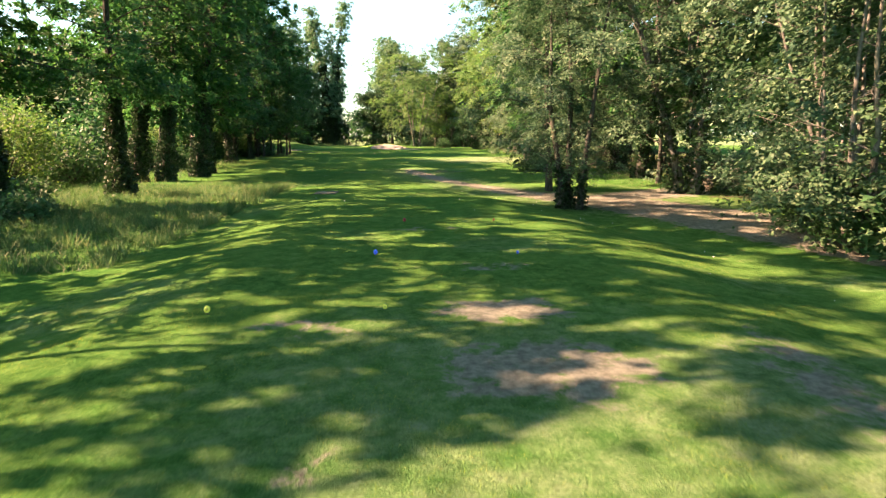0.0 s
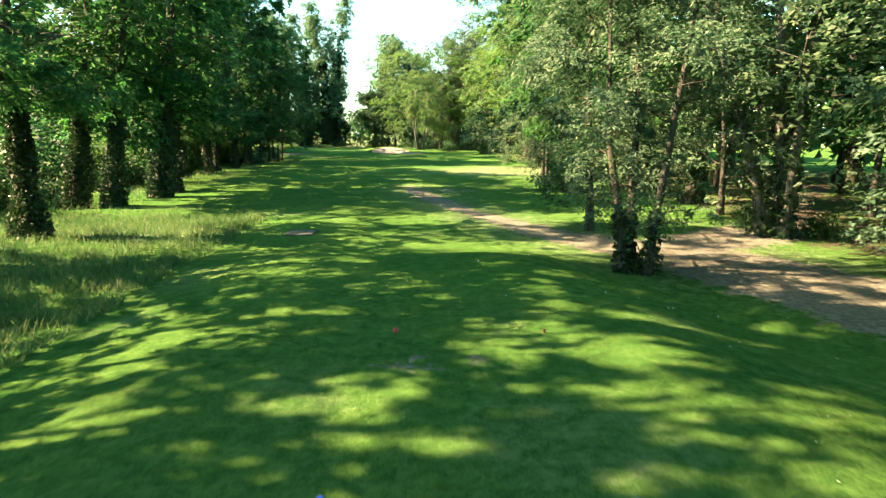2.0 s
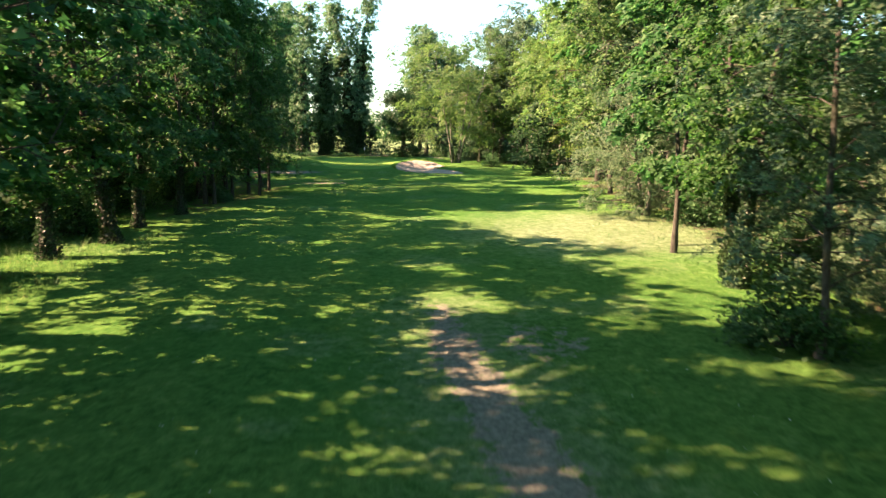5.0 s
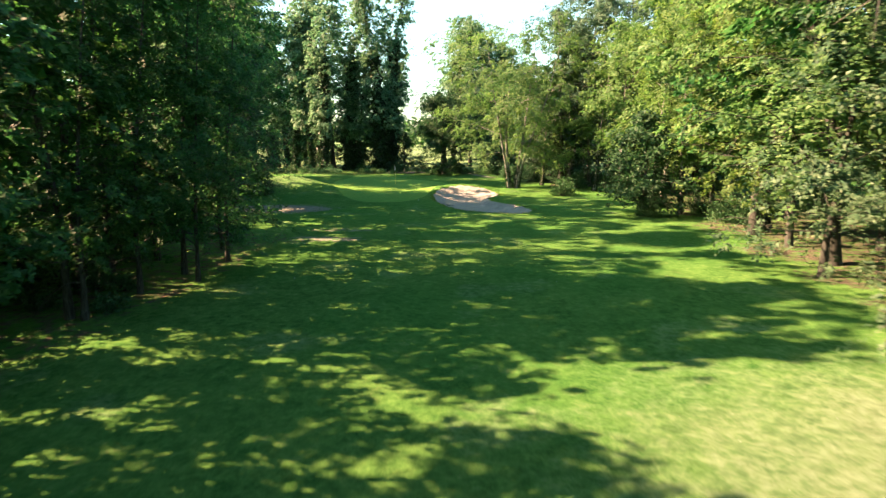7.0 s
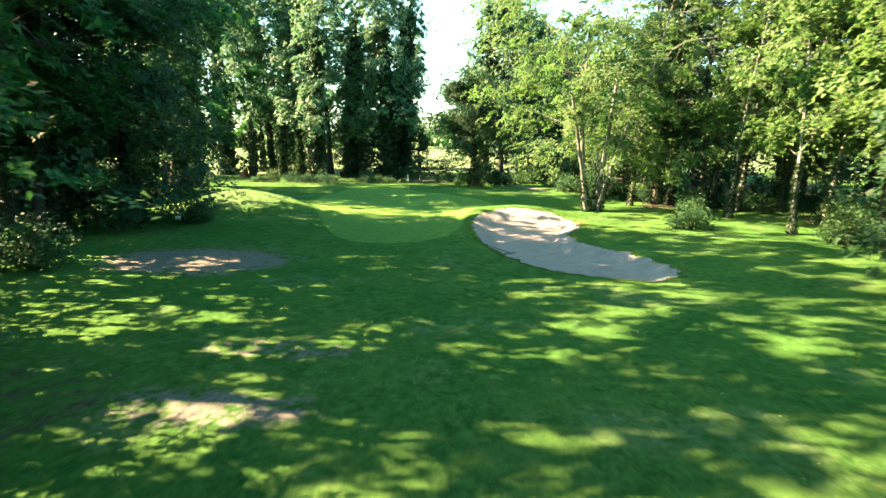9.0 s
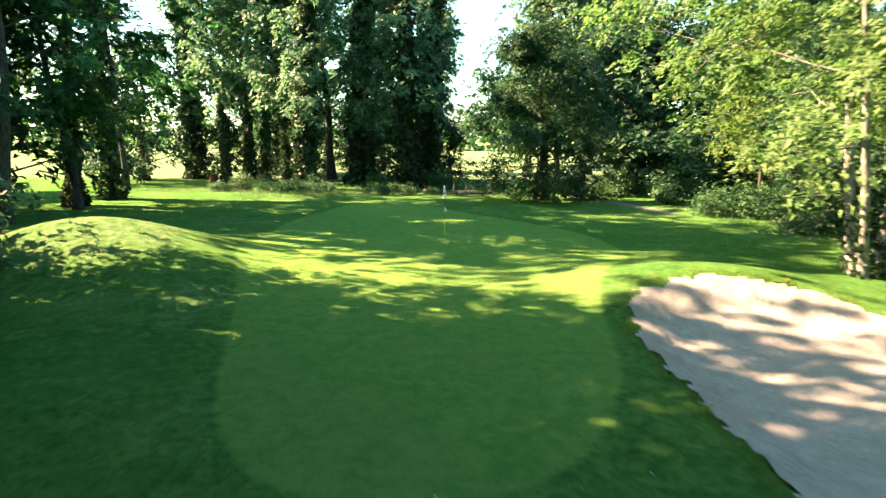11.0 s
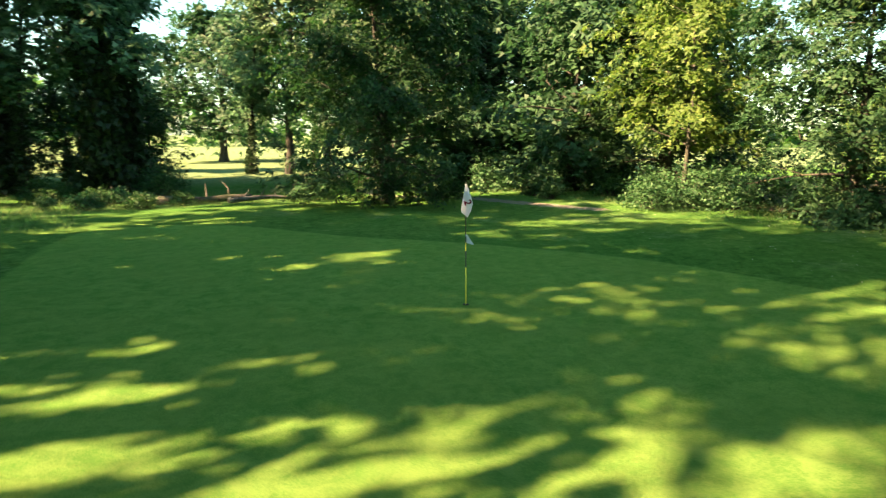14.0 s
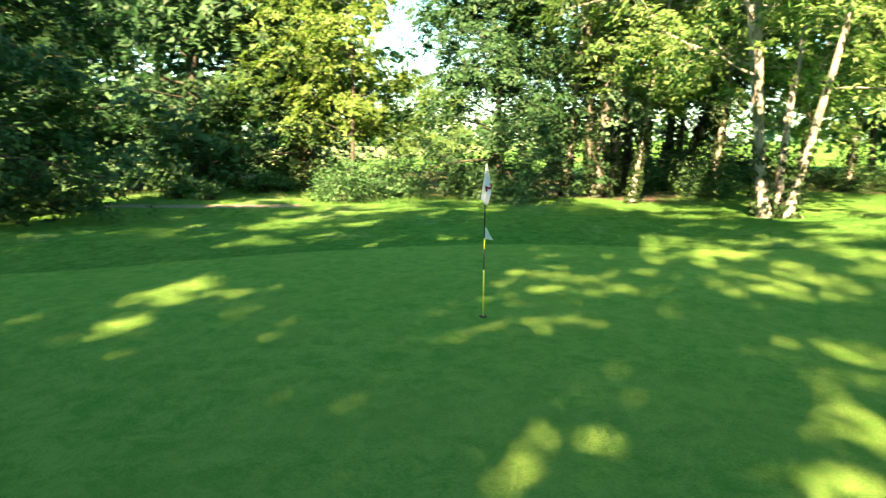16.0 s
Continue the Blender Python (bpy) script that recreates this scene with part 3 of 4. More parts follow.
broad_poplar = tree("broad_poplar_tree", "tall broad poplar with shimmering pale green leaves", 25, 27.5, 0.4, 5.0, 6.5, 15000, 0.4, LEAF_POPLAR, BARK_DARK, limbs=40, rise=0.6, profile=(0.7, 1.0, 0.9, 0.45), clump=0.75, slim=0.65, masses=240)
plant(broad_poplar, [(-5.8, 158.5, 1.05), (-3.0, 155.0, 1.04), (2.5, 157.0, 0.98), (-31.0, 152.0, 1.2)])
ivied = tree("ivied_tree", "tree with a thick sleeve of ivy on its trunk", 13, 17, 0.22, 3.8, 4.6, 12500, 0.22, LEAF_OAK, BARK_DARK, limbs=26, ivy=5.5, ivy_leaves=5200, ivy_thick=0.4, ivy_size=0.12, clump=0.45, slim=0.6, droop=0.5, masses=220)
plant(ivied, [(-13.6, 25.4, 1.05), (9.1, 37.8, 0.75), (-12.6, 26.4, 1.0), (-12.1, 29.9, 1.1), (9.5, 38.9, 0.8)])
ash = tree("ash_tree", "ash tree with drooping grey-green leaves lit by the sun", 14, 15, 0.17, 1.8, 4.6, 23000, 0.188, LEAF_ASH, BARK_DARK, limbs=34, profile=(0.75, 1.0, 0.85, 0.35), rise=0.2, slim=0.5, droop=0.9, clump=0.66, corners=3, masses=105)
plant(ash, [(12.5, 10.5, 1.05), (11.5, 2.0, 1.05), (13.5, 47.0, 1.0), (12.0, 65.0, 1.05), (13.0, 104.5, 1.0), (15.0, 14.0, 1.1), (11.8, 23.0, 0.9)])
hazel = tree("hazel_tree", "many-stemmed hazel with pale leaning stems and leaves to the ground", 38, 7.5, 0.075, 0.8, 2.6, 26000, 0.1, LEAF_ASH, BARK_PALE, stems=5, lean=0.12, limbs=40, profile=(0.8, 1.0, 0.85, 0.5), rise=0.3, slim=0.62, droop=0.7, clump=0.42, masses=120)
plant(hazel, [(9.4, 6.6, 1.0), (11.2, 9.4, 1.1), (12.4, 4.6, 1.2)])
high_ash = tree("high_ash_tree", "ash tree with a bare lower trunk and drooping grey-green leaves", 26, 15, 0.14, 1.9, 3.2, 38000, 0.12, LEAF_ASH, BARK_DARK, limbs=30, profile=(0.8, 1.0, 0.85, 0.35), rise=0.45, slim=0.5, droop=0.7, clump=0.5, masses=115)
plant(high_ash, [(5.7, 19.2, 1.0), (8.2, 31.7, 0.85)])
ash_clump = tree("ash_clump", "clump of three ash stems with ivy at the foot", 15, 10.5, 0.14, 1.8, 2.5, 44000, 0.1, LEAF_ASH, BARK_DARK, stems=3, limbs=33, profile=(0.7, 1.0, 0.85, 0.4), rise=0.25, slim=0.42, droop=0.8, ivy=1.6, ivy_leaves=700, ivy_thick=0.18, clump=0.52, corners=3, masses=98)
plant(ash_clump, [(5.2, 13.6, 0.9)])
pale = tree("pale_stemmed_tree", "old tree with several pale ivy-clad stems", 16, 17, 0.19, 3.8, 4.8, 26000, 0.195, LEAF_ASH, BARK_PALE, stems=3, limbs=33, ivy=4.0, ivy_leaves=1600, ivy_thick=0.25, slim=0.55, clump=0.55, corners=3, masses=150)
plant(pale, [(11.1, 18.1, 1.0), (9.5, 108.3, 1.3), (6.6, 109.5, 1.25), (14.0, 106.2, 1.3)])
willow = tree("willow_tree", "low willow with pale silvery green leaves to the ground", 17, 8.5, 0.15, 0.7, 4.0, 31000, 0.153, LEAF_WILLOW, BARK_PALE, stems=2, limbs=40, profile=(0.95, 1.0, 0.8, 0.4), rise=0.1, slim=0.45, droop=1.1, clump=0.5, corners=3, masses=170)
plant(willow, [(10.9, 52.8, 0.9), (14.4, 58.5, 0.95), (12.6, 35.5, 0.7)])
bright = tree("robinia_tree", "robinia with several leaning pale stems and bright yellow-green leaves", 18, 14.5, 0.15, 3.7, 6.6, 60000, 0.16, LEAF_BRIGHT, BARK_WHITE, stems=4, limbs=44, profile=(0.6, 1.0, 0.9, 0.5), rise=0.15, droop=0.9, ivy=1.8, ivy_leaves=700, ivy_thick=0.2, clump=0.6, corners=3, masses=230)
plant(bright, [(0.5, 103.6, 1.18, 20)])
lime = tree("lime_green_tree", "leafy tree with sunlit yellow-green foliage", 19, 16, 0.2, 3.6, 5.0, 16000, 0.285, LEAF_BRIGHT, BARK_DARK, limbs=34, profile=(0.8, 1.0, 0.85, 0.4), rise=0.25, clump=0.65, slim=0.6, corners=3, masses=170, twigs=False)
plant(lime, [(3.0, 119.5, 0.75), (15.0, 97.0, 1.3), (16.5, 91.0, 1.2), (18.0, 71.0, 1.4), (18.5, 82.0, 1.35), (19.0, 104.0, 1.4), (5.5, 123.0, 0.7), (24.0, 123.5, 0.5), (20.0, 120.5, 0.42), (27.0, 127.5, 0.55)])
maple = tree("maple_tree", "spreading maple with sunlit yellow-green foliage down to head height", 37, 19, 0.26, 3.8, 6.2, 37000, 0.195, LEAF_BRIGHT, BARK_DARK, limbs=38, profile=(0.85, 1.0, 0.85, 0.4), rise=0.25, clump=0.65, slim=0.65, masses=210)
plant(maple, [(13.8, 67.5, 1.15), (13.5, 75.5, 1.0), (14.6, 88.6, 0.85)])
poplar = tree("poplar_tree", "tall poplar wrapped in dark ivy behind the green", 20, 27, 0.38, 5.0, 3.7, 13000, 0.34, LEAF_POPLAR, BARK_DARK, limbs=38, rise=0.9, profile=(0.6, 1.0, 0.9, 0.4), ivy=17.0, ivy_leaves=6500, ivy_thick=1.35, ivy_size=0.34, clump=0.6, slim=0.65, masses=170)
plant(poplar, [(-28.8, 137.2, 1.0), (-20.2, 141.0, 1.15), (-26.0, 145.0, 1.1), (-46.0, 150.0, 1.2), (-18.8, 145.5, 1.2)])
slim_poplar = tree("slim_poplar_tree", "slender tall poplar with a thin crown", 21, 25, 0.2, 6.0, 3.2, 8500, 0.4, LEAF_POPLAR, BARK_DARK, limbs=30, rise=0.8, clump=0.6, slim=0.65, ivy=6.0, ivy_leaves=900, ivy_thick=0.5, ivy_size=0.3, masses=180, twigs=False)
plant(slim_poplar, [(-39.5, 143.8, 1.2), (-37.6, 145.5, 1.25), (-35.2, 143.5, 1.15), (-24.2, 142.8, 0.9), (-32.0, 141.0, 1.1), (-9.0, 160.0, 0.95), (-43.0, 156.0, 1.0), (-22.0, 165.0, 1.0), (-1.0, 168.0, 0.9), (-29.0, 168.0, 1.0), (-36.0, 166.0, 1.0)])
pale_slim = tree("slender_pale_tree", "slender tree with a bare pale trunk and high sunlit leaves", 28, 17, 0.13, 4.2, 3.5, 11000, 0.22, LEAF_BRIGHT, BARK_WHITE, limbs=22, profile=(0.7, 1.0, 0.85, 0.4), rise=0.5, clump=0.55, slim=0.55, droop=0.6, lean=0.06, ivy=3.5, ivy_leaves=700, ivy_thick=0.2, masses=110)
plant(pale_slim, [(10.6, 87.5, 0.95), (12.4, 91.5, 1.1), (9.8, 95.5, 1.0), (12.8, 98.5, 1.05), (8.6, 101.5, 1.0), (10.2, 104.6, 1.1), (3.9, 108.0, 0.9), (7.6, 111.0, 1.05), (12.0, 84.5, 0.9), (14.5, 107.5, 1.0), (17.0, 110.5, 1.1), (17.5, 102.0, 1.1)])
dark = tree("broad_dark_tree", "broad dense dark green tree with ivy on its trunk", 22, 13, 0.32, 1.6, 5.0, 8500, 0.38, LEAF_SHADED, BARK_DARK, limbs=34, profile=(0.9, 1.0, 0.8, 0.35), rise=0.2, ivy=5.0, ivy_leaves=1500, ivy_thick=0.5, ivy_size=0.2, clump=0.48, slim=0.62, droop=0.6, masses=360, twigs=False)
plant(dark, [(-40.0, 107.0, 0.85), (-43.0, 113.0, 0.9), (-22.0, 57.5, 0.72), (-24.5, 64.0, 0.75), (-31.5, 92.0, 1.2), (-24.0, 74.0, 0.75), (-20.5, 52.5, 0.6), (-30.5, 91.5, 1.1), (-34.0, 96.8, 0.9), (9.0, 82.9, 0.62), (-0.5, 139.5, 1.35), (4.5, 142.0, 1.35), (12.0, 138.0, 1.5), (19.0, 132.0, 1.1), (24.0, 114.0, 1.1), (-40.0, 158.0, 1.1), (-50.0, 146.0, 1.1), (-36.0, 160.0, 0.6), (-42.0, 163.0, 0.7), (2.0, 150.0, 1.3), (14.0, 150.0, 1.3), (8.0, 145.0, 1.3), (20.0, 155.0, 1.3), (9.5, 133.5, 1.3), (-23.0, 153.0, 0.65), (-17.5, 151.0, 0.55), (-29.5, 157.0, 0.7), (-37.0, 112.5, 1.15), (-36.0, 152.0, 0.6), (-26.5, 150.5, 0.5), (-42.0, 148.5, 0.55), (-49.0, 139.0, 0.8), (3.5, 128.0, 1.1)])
dense_tree = tree("dense_dark_tree", "dense dark green tree with low boughs and ivy on its trunk", 35, 13, 0.3, 0.9, 5.0, 58000, 0.182, LEAF_SHADED, BARK_DARK, limbs=34, profile=(1.0, 1.05, 0.85, 0.35), rise=0.1, ivy=4.5, ivy_leaves=1800, ivy_thick=0.4, ivy_size=0.16, clump=0.66, slim=0.6, droop=0.6, corners=3, masses=360)
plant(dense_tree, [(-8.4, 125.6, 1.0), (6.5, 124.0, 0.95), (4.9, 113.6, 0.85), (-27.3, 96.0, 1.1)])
# Added only to throw crown shade on bunker and green; mostly out of view
high_crown = tree("high_crowned_tree", "added slender ivied tree whose small high crown casts shade", 36, 22, 0.2, 12.0, 4.2, 5200, 0.33, LEAF_OAK, BARK_DARK, limbs=18, profile=(0.8, 1.0, 0.8, 0.4), rise=0.4, clump=0.6, slim=0.65, masses=60, ivy=13.0, ivy_leaves=3000, ivy_thick=0.7, ivy_size=0.26)
plant(high_crown, [(-33.0, 93.5, 1.15), (-35.0, 97.0, 1.3), (-33.0, 88.0, 1.2), (-35.5, 120.5, 1.1), (-35.0, 110.8, 1.35), (-36.0, 106.8, 1.3)])
wide_oak = tree("wide_oak_tree", "dark wide crowned oak with a short trunk in the dry meadow", 43, 15.5, 0.5, 2.8, 8.6, 22000, 0.44, LEAF_SHADED, BARK_DARK, limbs=40, profile=(1.0, 1.0, 0.8, 0.35), rise=0.2, clump=0.9, slim=0.65, droop=0.5, corners=3, masses=300)
plant(wide_oak, [(-8.8, 186.0, 1.25)])
field_oak = tree("field_oak_tree", "round crowned oak alone in the dry meadow", 23, 10, 0.4, 2.4, 6.0, 4000, 0.75, LEAF_OAK, BARK_DARK, limbs=28, profile=(0.9, 1.0, 0.8, 0.3), rise=0.35, slim=0.65, masses=220, twigs=False)
plant(field_oak, [(-34.0, 196.0, 1.0), (20.0, 178.0, 1.0), (-55.0, 120.0, 1.2), (-50.0, 70.0, 1.2), (-29.0, 46.0, 0.9), (-31.0, 58.0, 1.0), (-30.0, 71.0, 1.0), (26.0, 6.0, 1.1), (27.0, 16.0, 1.2), (28.0, 26.0, 1.2), (27.0, 38.0, 1.2), (26.0, 50.0, 1.1), (25.0, 64.0, 1.2), (25.0, 78.0, 1.2), (26.0, 92.0, 1.2), (-52.0, 95.0, 1.2), (-40.0, 82.0, 1.0)])

hedge = bush("leafy_bush", "dense leafy green bush on the edge of the wood", 31, 2.4, 1.7, 2900, 0.137, LEAF_BUSH)
plant(hedge, [(9.6, 6.2, 0.8), (10.2, 8.6, 0.9), (10.5, 5.0, 1.2), (7.9, 32.5, 0.8), (10.8, 38.5, 0.9), (12.5, 40.5, 1.0), (5.1, 97.1, 0.8), (12.3, 105.5, 1.0), (10.5, 108.2, 0.8), (0.3, 118.6, 0.7), (2.2, 118.4, 0.85), (3.8, 117.6, 0.75), (8.5, 113.5, 0.9), (6.0, 115.0, 0.9),
             (-26.5, 132.5, 0.6), (-30.0, 132.0, 0.7), (-33.0, 133.5, 0.7), (-17.0, 26.0, 1.2), (-16.0, 36.0, 1.0), (-17.5, 46.0, 1.0), (-24.0, 84.0, 1.0), (-23.6, 96.5, 0.6), (13.5, 84.0, 0.8), (9.2, 82.6, 0.55), (11.2, 19.5, 0.45), (12.2, 17.6, 0.4),
             (-19.5, 50.0, 1.0), (-20.0, 60.0, 0.9), (-21.0, 74.0, 1.0), (-21.5, 62.0, 1.6), (-22.5, 70.0, 1.6), (-19.5, 67.0, 0.9), (14.5, 58.0, 1.0), (13.0, 50.5, 1.0), (14.0, 80.5, 0.9), (11.5, 93.0, 0.9), (13.5, 98.0, 0.9), (7.5, 104.8, 0.7), (-21.0, 30.0, 1.3), (-21.0, 40.0, 1.3), (-20.5, 34.5, 2.0), (-21.0, 45.0, 2.0), (-22.0, 55.0, 2.0), (-23.0, 66.0, 2.0), (-25.0, 77.0, 1.9), (-2.5, 135.0, 1.1), (2.0, 134.0, 1.2), (8.0, 133.0, 1.2), (-17.0, 140.0, 0.9), (-22.5, 137.5, 0.7), (17.0, 106.5, 1.0), (19.0, 110.0, 1.2), (21.0, 103.0, 1.3), (16.0, 101.0, 0.9)])
elder = bush("elder_bush", "tall thin-leaved bush glowing yellow-green against the sun", 39, 4.6, 2.6, 6500, 0.13, LEAF_BRIGHT, 60)
plant(elder, [(-19.0, 16.5, 1.0), (-18.2, 22.5, 0.95), (-21.5, 28.0, 1.1), (-17.8, 11.5, 0.9), (-22.0, 19.5, 1.2), (-18.6, 61.0, 0.75), (-19.4, 66.5, 0.8), (-19.2, 55.0, 0.8), (-18.5, 46.0, 0.8), (-17.6, 37.0, 0.8)])
weeds = bush("weed_clump", "rank clump of nettles and tall weeds in the long grass", 33, 0.85, 0.7, 950, 0.1, LEAF_BUSH, 26, "weeds")
W = random.Random(12)
plant(weeds, [(W.uniform(x0, x1), W.uniform(y0, y1), W.uniform(0.6, 1.25)) for x0, x1, y0, y1, count in ((-13, -8.5, 6, 15, 13), (-20, -14, 10, 34, 10), (-34, -9, 129, 136, 24), (-2, 12, 121, 130, 12), (-19, -14.5, 58, 74, 8), (9.5, 14, 100, 110, 6), (14, 22, 98, 112, 14)) for _ in range(count)])

# ---------------------------------------------------------------- far woods, long grass, flowers


def stuff(name, me, label, category):
    return tagged(new(name, me), label, category, kind="stuff")


def far_wood():
    """A belt of woods round the meadows, far off."""
    rng = np.random.RandomState(41)
    n = 26000
    a = rng.uniform(0, 6.283, n)
    r = 235 + 30 * np.sin(a * 3 + 1) + rng.uniform(0, 30, n)
    top = 13 + 4 * np.sin(a * 37) + 3 * np.sin(a * 83 + 2)
    z = top * rng.uniform(0, 1, n) ** 0.8 - 1.5
    return leaf_mesh("far_wood", np.stack([-5 + r * np.cos(a), 60 + r * np.sin(a), z], 1), 2.6, LEAF_OAK, rng, 0.3, 0.7, 0.5, 3)


stuff("far_wood", far_wood(), "distant dark green woods beyond the meadows", "woods")


def blades(name, regions, tall, wide, seed, material, bend=0.35, keep=None):
    """Single grass blades over (x0, x1, y0, y1, count) regions, thinned by a keep rule."""
    rng = np.random.RandomState(seed)
    feet, scale = [], []
    for x0, x1, y0, y1, count, s in regions:
        x, y = rng.uniform(x0, x1, count), rng.uniform(y0, y1, count)
        ok = (along(TRACK, x, y) > 0.2) & (along(BRANCH, x, y) > 0.3) & (along(BACK_PATH, x, y) > 0.2) & (dirt(x, y) < 0.35)
        if keep is not None:
            ok &= keep(x, y)
        tuft = waves(x, y, 1.6, seed + 1)
        ok &= rng.uniform(-1.0, 0.9, count) < tuft + 0.2
        feet.append(np.stack([x[ok], y[ok], height(x[ok], y[ok]) - 0.01], 1))
        scale.append(s * (0.75 + 0.35 * tuft[ok]))
    feet, scale = np.concatenate(feet), np.concatenate(scale)
    n = len(feet)
    h = (tall * np.clip(scale, 0.25, 2) * rng.uniform(0.5, 1.2, n))[:, None]
    a = rng.uniform(0, 6.283, n)
    side = np.stack([np.cos(a), np.sin(a), 0 * a], 1) * wide * rng.uniform(0.6, 1.4, n)[:, None]
    tip = rng.normal(size=(n, 3)) * bend
    tip[:, 2] = 1
    v = np.empty((n, 3, 3))
    v[:, 0], v[:, 1], v[:, 2] = feet - side, feet + side, feet + tip * h
    me = bpy.data.meshes.new(name)
    me.vertices.add(3 * n)
    me.vertices.foreach_set("co", v.astype(np.float32).ravel())
    me.loops.add(3 * n)
    me.loops.foreach_set("vertex_index", np.arange(3 * n, dtype=np.int32))
    me.polygons.add(n)
    me.polygons.foreach_set("loop_start", np.arange(0, 3 * n, 3, dtype=np.int32))
    me.update(calc_edges=True)
    me.materials.append(material)
    return me


stuff("long_grass", blades("long_grass", [(-13.5, -5.2, 5.0, 23.0, 56000, 1.05), (-24.0, -12.0, 8.0, 46.0, 24000, 1.35), (-12.0, -6.5, 20.0, 26.0, 5000, 0.5), (-40.0, -8.0, 128.5, 142.0, 22000, 1.2), (-30.0, -20.0, 122.0, 131.0, 5000, 1.0),
                                       (0.0, 14.0, 112.5, 136.0, 12000, 1.1), (12.5, 30.0, 94.0, 118.0, 12000, 1.3), (8.8, 13.0, 4.0, 12.0, 2500, 0.6), (10.0, 15.0, 16.5, 34.0, 6000, 0.7), (7.0, 14.0, 34.0, 52.0, 5000, 0.7)], 0.3, 0.009, 51, BLADES, 0.55), "long unmown grass in tufts along the wood", "grass")
LAWN = leaf_material("lawn_blades", (0.05, 0.105, 0.015), (0.10, 0.17, 0.025), (0.19, 0.23, 0.06), 0.35, 0.5)
stuff("lawn_blades", blades("lawn_blades", [(-5.5, 5.5, -4.6, 2.0, 60000, 1.0), (-5.5, 5.5, 2.0, 10.0, 40000, 1.0)], 0.045, 0.0028, 52, LAWN, 0.7), "short mown blades of grass on the tee", "grass")

stuff("lip_grass", blades("lip_grass", [(-8.2, 2.6, 83.2, 102.0, 120000, 1.0)], 0.11, 0.006, 54, LAWN, 0.8, lambda x, y: np.abs(sandy(x, y) + 0.12) < 0.17), "ragged grass hanging over the lip of the bunker", "grass")


def flowers():
    rng = np.random.RandomState(53)
    verts, faces = [], []
    for x0, x1, y0, y1, count in ((-12, 8, 62, 92, 220), (-6, 6, 10, 32, 150), (-5, 4, 106, 119, 260), (-28, -20, 98, 112, 60), (2, 9, 42, 52, 60), (3.5, 7, 2, 14, 40)):
        for _ in range(count):
            x, y = rng.uniform(x0, x1), rng.uniform(y0, y1)
            if dirt(np.array([x]), np.array([y]))[0] > 0.3 or sandy(np.array([x]), np.array([y]))[0] > -0.3:
                continue
            z, r = float(height(np.array([x]), np.array([y]))[0]) + 0.035, rng.uniform(0.006, 0.0125)
            b = len(verts)
            tx, ty = rng.uniform(-0.4, 0.4, 2)
            for k in range(6):
                u, w = r * math.cos(k * 1.0472), r * math.sin(k * 1.0472)
                verts.append((x + u, y + w, z + u * tx + w * ty))
            faces.append(tuple(range(b, b + 6)))
    return mesh_from("daisies", verts, faces, plain_material("white_petals", (0.7, 0.7, 0.66), (0.82, 0.82, 0.78), 40.0), False)


stuff("daisies", flowers(), "small white daisies scattered in the turf", "flowers")

# ---------------------------------------------------------------- tee markers, slab


def spin(bm, outline, sides=16):
    """A turned solid from (radius, height) pairs."""
    rings = [[bm.verts.new((r * math.cos(6.28319 * k / sides), r * math.sin(6.28319 * k / sides), z)) for k in range(sides)] for r, z in outline]
    for low, high in zip(rings, rings[1:]):
        for k in range(sides):
            bm.faces.new((low[k], low[(k + 1) % sides], high[(k + 1) % sides], high[k]))
    bm.faces.new(list(reversed(rings[0])))
    bm.faces.new(rings[-1])
    for f in bm.faces:
        f.smooth = True
    return bm


DARK_PLASTIC = plain_material("dark_plastic", (0.015, 0.02, 0.015), (0.03, 0.035, 0.03), 30.0, 0.5)


def tee_marker(word, a, b, spots):
    """An oval plastic disc, leaning back on a short dark foot, with a round inset in its face."""
    color = plain_material(word + "_plastic", a, b, 20.0, 0.4, 0.4)
    thing = empty("tee_marker", word + " oval plastic tee marker on a dark foot", "tee marker", "pair of " + word + " tee markers")
    lean = pose(0, 0, 0.085, 72, 0, 0) @ Matrix.Diagonal((1, 1.18, 1, 1))
    bm = spin(bmesh.new(), [(0.03, -0.02), (0.046, -0.016), (0.054, 0.0), (0.05, 0.011), (0.044, 0.015)], 20)
    bmesh.ops.transform(bm, matrix=lean, verts=bm.verts)
    body = part("body", bm, color, thing)
    part("foot", spin(bmesh.new(), [(0.01, -0.09), (0.016, 0.0), (0.024, 0.012), (0.02, 0.03), (0.012, 0.05)], 12), DARK_PLASTIC, thing, "dark plastic foot")
    bm = spin(bmesh.new(), [(0.026, 0.014), (0.026, 0.018), (0.018, 0.0205), (0.006, 0.021)], 14)
    bmesh.ops.transform(bm, matrix=lean, verts=bm.verts)
    part("inset", bm, plain_material(word + "_inset", [v * 0.5 for v in a], [v * 0.55 for v in b], 20.0, 0.5), body, "darker round inset")
    for k, (x, y) in enumerate(spots):
        m = pose(x, y, float(height(np.array([x]), np.array([y]))[0]), 4 * k, 3, 10 * k) @ Matrix.Scale(0.66, 4)
        if k == 0:
            thing.matrix_basis = m
        else:
            copy_thing(thing, m)


tee_marker("yellow", (0.62, 0.62, 0.05), (0.75, 0.72, 0.1), [(-2.14, 1.06), (-0.15, 1.1)])
tee_marker("blue", (0.03, 0.08, 0.62), (0.06, 0.14, 0.8), [(-0.46, 4.34), (1.91, 4.28)])
tee_marker("red", (0.2, 0.02, 0.02), (0.3, 0.035, 0.035), [(-0.05, 8.37), (2.02, 8.3)])


